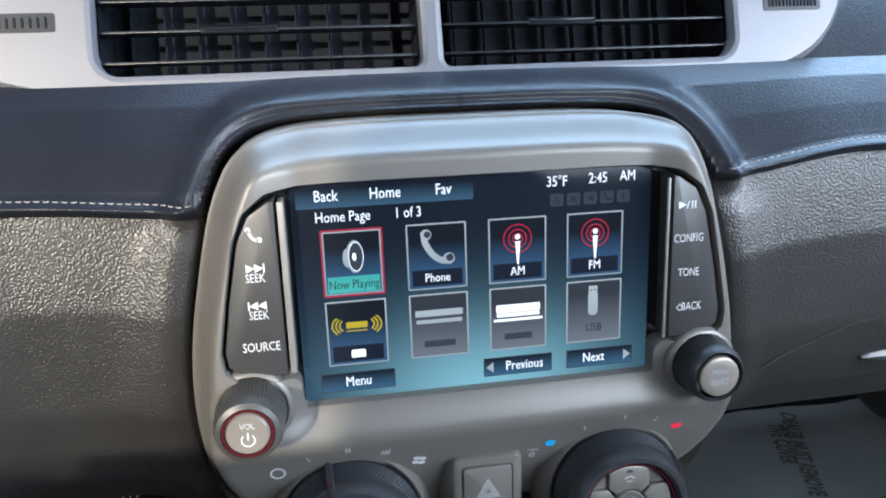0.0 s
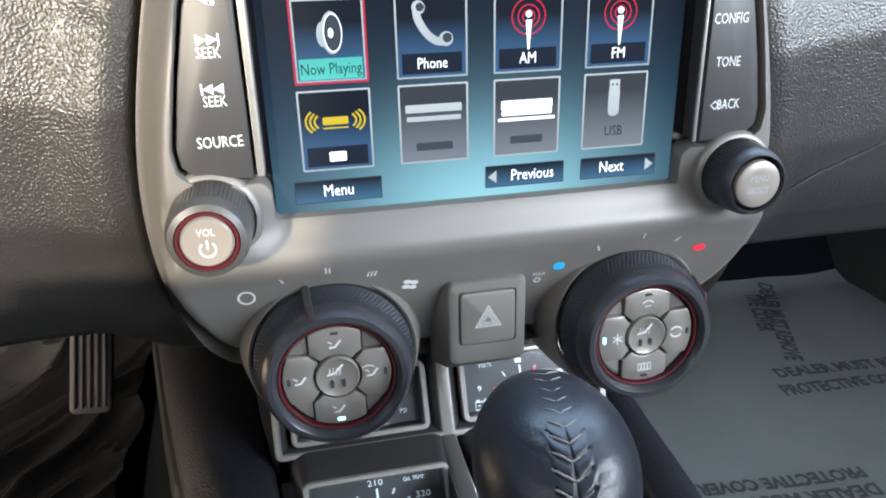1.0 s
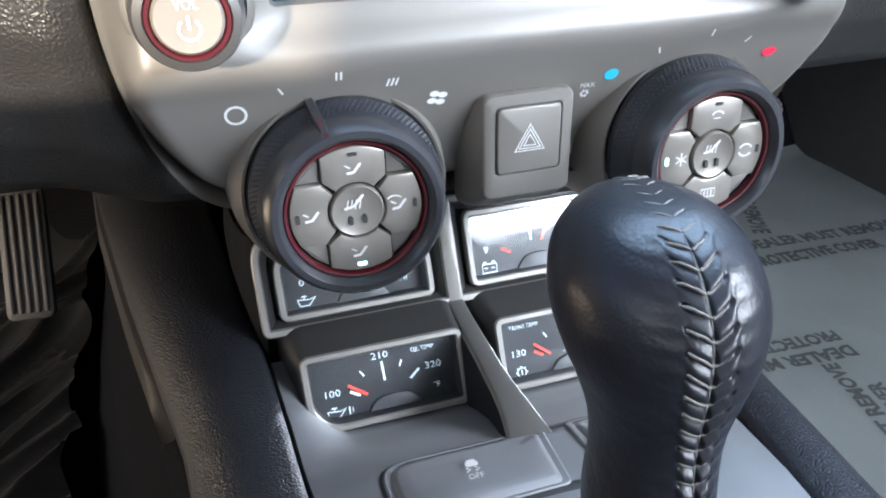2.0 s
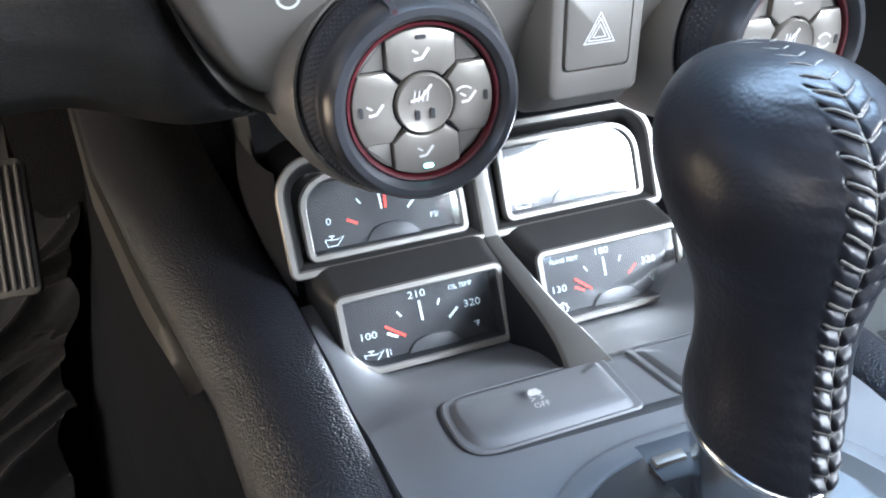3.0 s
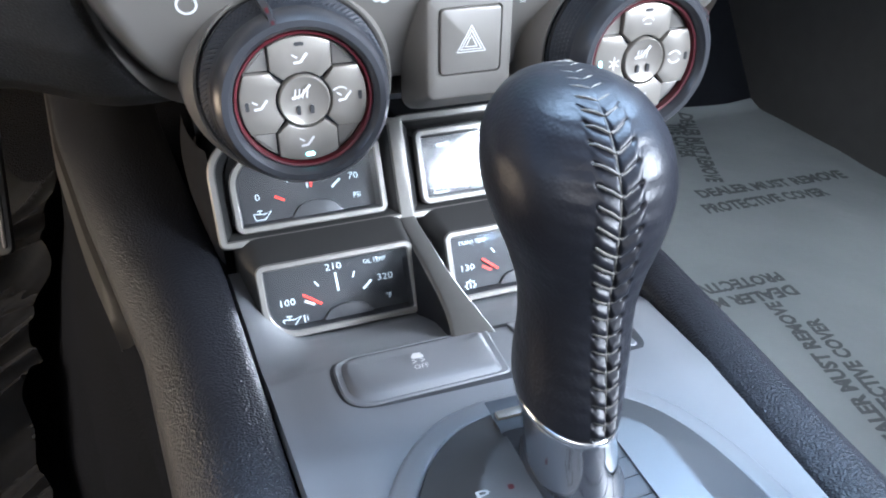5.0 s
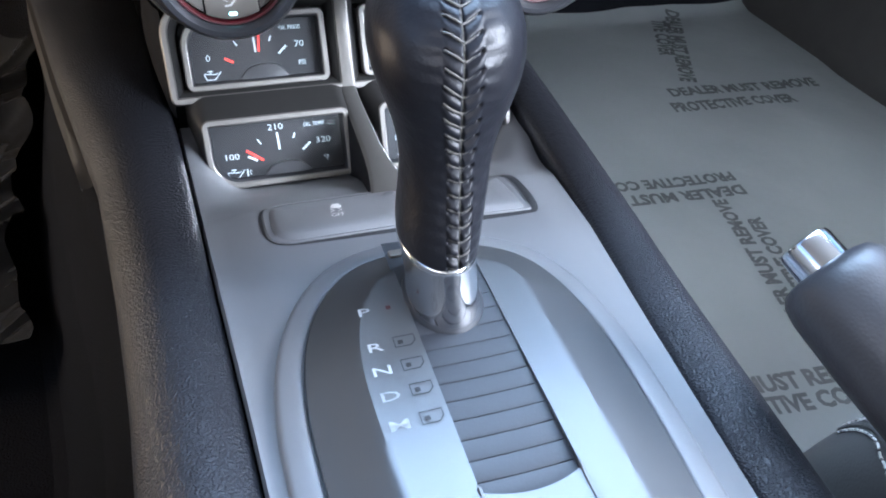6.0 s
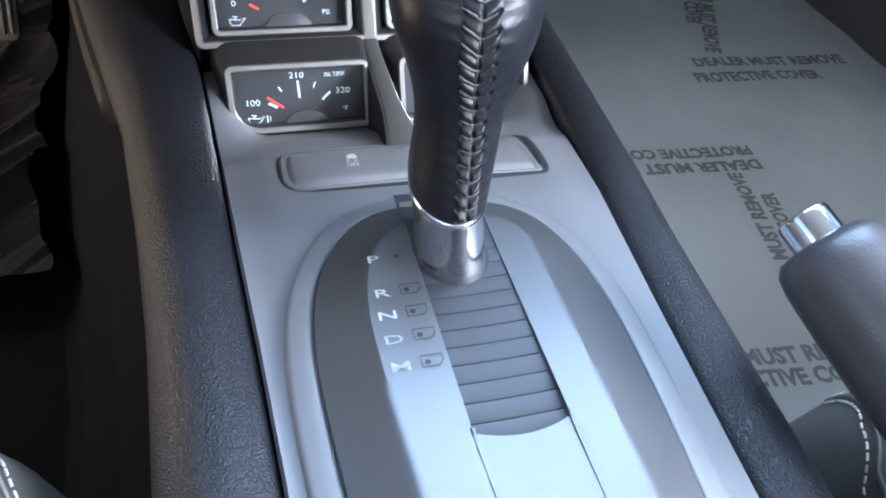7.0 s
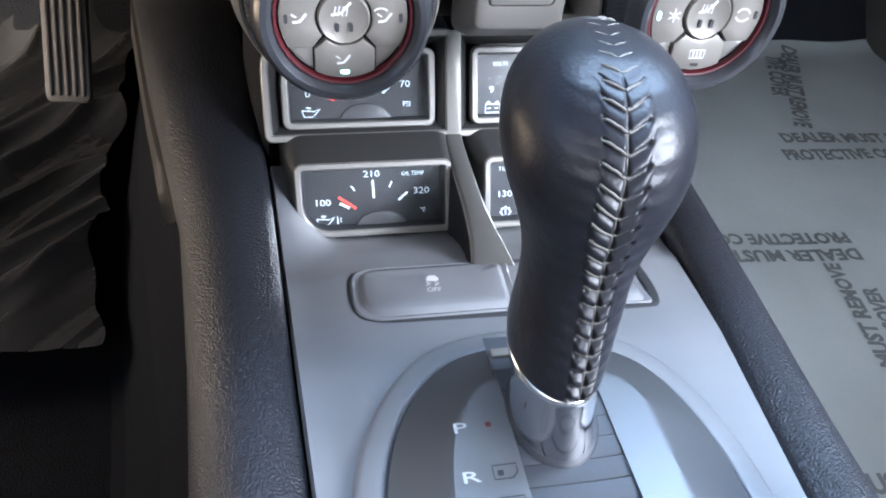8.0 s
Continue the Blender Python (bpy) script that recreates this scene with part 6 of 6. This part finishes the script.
# ---- seats ----
def seat(name, side, x0, x1, y_front, label):
    ob = thing(name, ((x0 + x1) / 2, -0.2, 0.0), label, "car seat", "front seats")
    def surface(u, v):
        edge = min(u, 1 - u)
        z = 0.309 + 0.035 * math.exp(-((edge - 0.10) / 0.09) ** 2) - 0.03 * v - 0.13 * (max(0, 0.07 - edge) / 0.07) ** 2 - 0.20 * (max(0, 0.10 - v) / 0.10) ** 2.2
        return Vector((x0 + (x1 - x0) * u, y_front - 0.62 * v - 0.05 * (max(0, 0.16 - edge) / 0.16) ** 2 * (1 - v), z))

    rows = [[surface(u, v) for u in np.linspace(0, 1, 60)] for v in np.concatenate([np.linspace(0, 0.2, 24)[:-1], np.linspace(0.2, 1, 30)])]
    part("cushion", Geo().grid(rows), SEAT_LEATHER, ob, "black leather seat cushion", smooth=70)
    part("base", slab(rounded(x1 - x0 - 0.02, 0.56, 0.03, 4, (x0 + x1) / 2, y_front - 0.34), pose(0, 0, 0), -0.06, 0.235), MATT_BLACK, ob, "black seat base")
    # the backrest is unseen, its height is chosen to trim the sunlight
    back_rest = Geo()
    brings = []
    for k in range(14):
        t = k / 13
        w = (x1 - x0) * (0.5 - 0.02 * t - 0.10 * max(0, t - 0.8) / 0.2)
        yb, zb = y_front - 0.50 - 0.13 * t, 0.22 + 0.465 * t
        th = 0.055 * (1 - 0.35 * t)
        brings.append([(q[0] + (x0 + x1) / 2, q[1] + yb, zb + 0.1 * (yb + th - q[1] - yb)) for q in rounded(2 * w, 2 * th, th * 0.8, 5)])
    part("backrest", back_rest.loft(brings, True, True), SEAT_LEATHER, ob, "unseen black leather backrest, its low top set to cut the sun")
    # double stitched seam with piping between, over the inner front corner and back along the side
    for off, radius in ((-0.0034, 0), (0.0, 0.0011), (0.0034, 0)):
        line = []
        for v in np.linspace(0.045, 0.50, 1600):
            u = float(np.interp(v, [0.03, 0.05, 0.075, 0.10, 0.15, 0.25, 0.6], [0.125, 0.100, 0.066, 0.050, 0.044, 0.042, 0.042])) + off / (x1 - x0)
            line.append(surface(u if side > 0 else 1 - u, v) + Vector((0, 0, 0.0013)))
        if radius:
            part("piping", Geo().tube([p - Vector((0, 0, 0.0008)) for p in line[::12]], radius, 6), SEAT_LEATHER, ob, "leather piping in the seam")
            continue
        run, chunk = 0.0, []
        for a, b in zip(line, line[1:]):
            run += (b - a).length
            if run % 0.0046 < 0.0034:
                chunk.append(b)
            elif len(chunk) > 1:
                part("stitch", Geo().tube([chunk[0], chunk[len(chunk) // 2] + Vector((0, 0, 0.0003)), chunk[-1]], 0.0006, 5), WHITE_THREAD, ob)
                chunk = []
            else:
                chunk = []
    return ob


seat("passenger_seat", 1, 0.128, 0.64, 0.195, "black leather passenger seat with white double stitching")
seat("driver_seat", -1, -0.68, -0.142, 0.246, "black leather driver seat with white double stitching")


# ---- floors ----
def crumpled(x0, x1, y0, y1, nx, ny, amp, scale, rise):
    rows = []
    for y in np.linspace(y0, y1, ny):
        row = []
        for x in np.linspace(x0, x1, nx):
            nz = noise.noise(Vector((x * scale, y * scale, 0.3))) + 0.5 * noise.noise(Vector((x * scale * 2.3, y * scale * 2.1, 4.1)))
            row.append((x, y, amp * nz + rise(x, y)))
        rows.append(row)
    return Geo().grid(rows)


def floor_rise(x, y):
    return 0.08 + 0.9 * max(0.0, y - 1.02) ** 1.25


film = lone("floor_protector", crumpled(0.138, 0.825, 0.10, 1.065, 60, 100, 0.004, 7, lambda x, y: floor_rise(x, y) + 0.9 * max(0, 0.215 - x)), FILM, "translucent grey protective film over the passenger footwell", "floor film", at=(0.45, 0.6, 0.0))


def film_height(x, y):
    return 0.004 * (noise.noise(Vector((x * 7, y * 7, 0.3))) + 0.5 * noise.noise(Vector((x * 16.1, y * 14.7, 4.1)))) + floor_rise(x, y) + 0.9 * max(0, 0.215 - x)


def film_text(text, start, end, size=0.036):
    """A printed line on the film from start to end."""
    a, b = Vector(start), Vector(end)
    g = lettering(text, size, Matrix.Identity(4), bold=0.045)
    wid = max(p[0] for p in g.v) - min(p[0] for p in g.v)
    d = (b - a) / wid
    n2 = Vector((-d.y, d.x)).normalized()
    c = (a + b) / 2
    pts = [c + d * p[0] + n2 * p[1] for p in g.v]
    g.v = [(p.x, p.y, film_height(p.x, p.y) + 0.0009) for p in pts]
    part("printed_line", g, FILM_PRINT, film, smooth=0)


film_text("DEALER MUST REMOVE", (0.530, 0.795), (0.768, 0.780), 0.031)
film_text("PROTECTIVE COVER", (0.512, 0.757), (0.702, 0.745), 0.031)
film_text("PROTECTIVE COVER", (0.501, 0.599), (0.312, 0.615), 0.0245)
film_text("DEALER MUST REMOVE", (0.497, 0.572), (0.259, 0.592), 0.0245)
film_text("DEALER MUST REMOVE", (0.417, 0.345), (0.456, 0.561), 0.023)
film_text("PROTECTIVE COVER", (0.441, 0.350), (0.474, 0.522), 0.023)
film_text("DEALER MUST REMOVE", (0.676, 1.037), (0.575, 0.820), 0.032)
film_text("TIVE COVER", (0.640, 1.018), (0.588, 0.900), 0.032)
film_text("DEALER MUST REMOVE", (0.240, 0.327), (0.462, 0.307), 0.0235)
film_text("PROTECTIVE COVER", (0.250, 0.304), (0.446, 0.285), 0.0235)

# driver side: crumpled plastic over the carpet
rows = []
for y in np.linspace(0.53, 1.16, 240):
    row = []
    edge = -0.262 - 0.035 * float(smoothstep(0.45, 0.80, y)) + 0.006 * math.sin(y * 37) + 0.004 * math.sin(y * 71 + 1)
    for x in np.linspace(-0.76, edge, 150):
        v = Vector(((0.8 * x - 0.6 * y) * 10.0, (0.6 * x + 0.8 * y) * 3.2, 1.7))
        warp = noise.noise_vector(v * 0.9) * 0.7
        ridge = lambda q: (1 - abs(noise.noise(q))) ** 4
        fold = 0.8 * ridge(v + warp) + 0.6 * ridge(Vector((v.x * 2.6 + 3, v.y * 1.3 + 1, 0)) + warp) + 0.05 * ridge(Vector((v.x * 5.5, v.y * 2.4, 5)) + warp)
        row.append((x, y, (0.026 * fold - 0.016) * float(smoothstep(0.50, 0.62, y)) + floor_rise(x, y) + 0.10 * max(0.0, y - 0.86)))
    rows.append(row)
lone("plastic_floor_sheet", Geo().grid(rows), CLEAR_FILM, "crumpled glossy dark plastic sheet over the driver footwell", "floor film", smooth=80)

# accelerator
pedal = thing("accelerator_pedal", (-0.315, 0.86, 0.14), "ribbed grey accelerator pedal hanging in the driver footwell", "pedal")
pm = Matrix.Translation((-0.318, 0.852, 0.205)) @ Euler((radians(58), 0, radians(-6))).to_matrix().to_4x4()
part("pad", slab(rounded(0.046, 0.135, 0.008, 5), pm, -0.006, 0.002, 0.002), PEDAL_GREY, pedal, "worn grey pedal pad")
for k in range(5):
    part("rib", slab(rounded(0.0042, 0.122, 0.0018, 2, -0.0165 + 0.00825 * k, 0), pm, 0.001, 0.0048, 0.0012), PEDAL_GREY, pedal)
part("arm", Geo().tube([(-0.318, 0.86, 0.20), (-0.317, 0.93, 0.24), (-0.315, 0.98, 0.34), (-0.315, 1.0, 0.50)], 0.009, 8), MATT_BLACK, pedal, "black pedal arm")
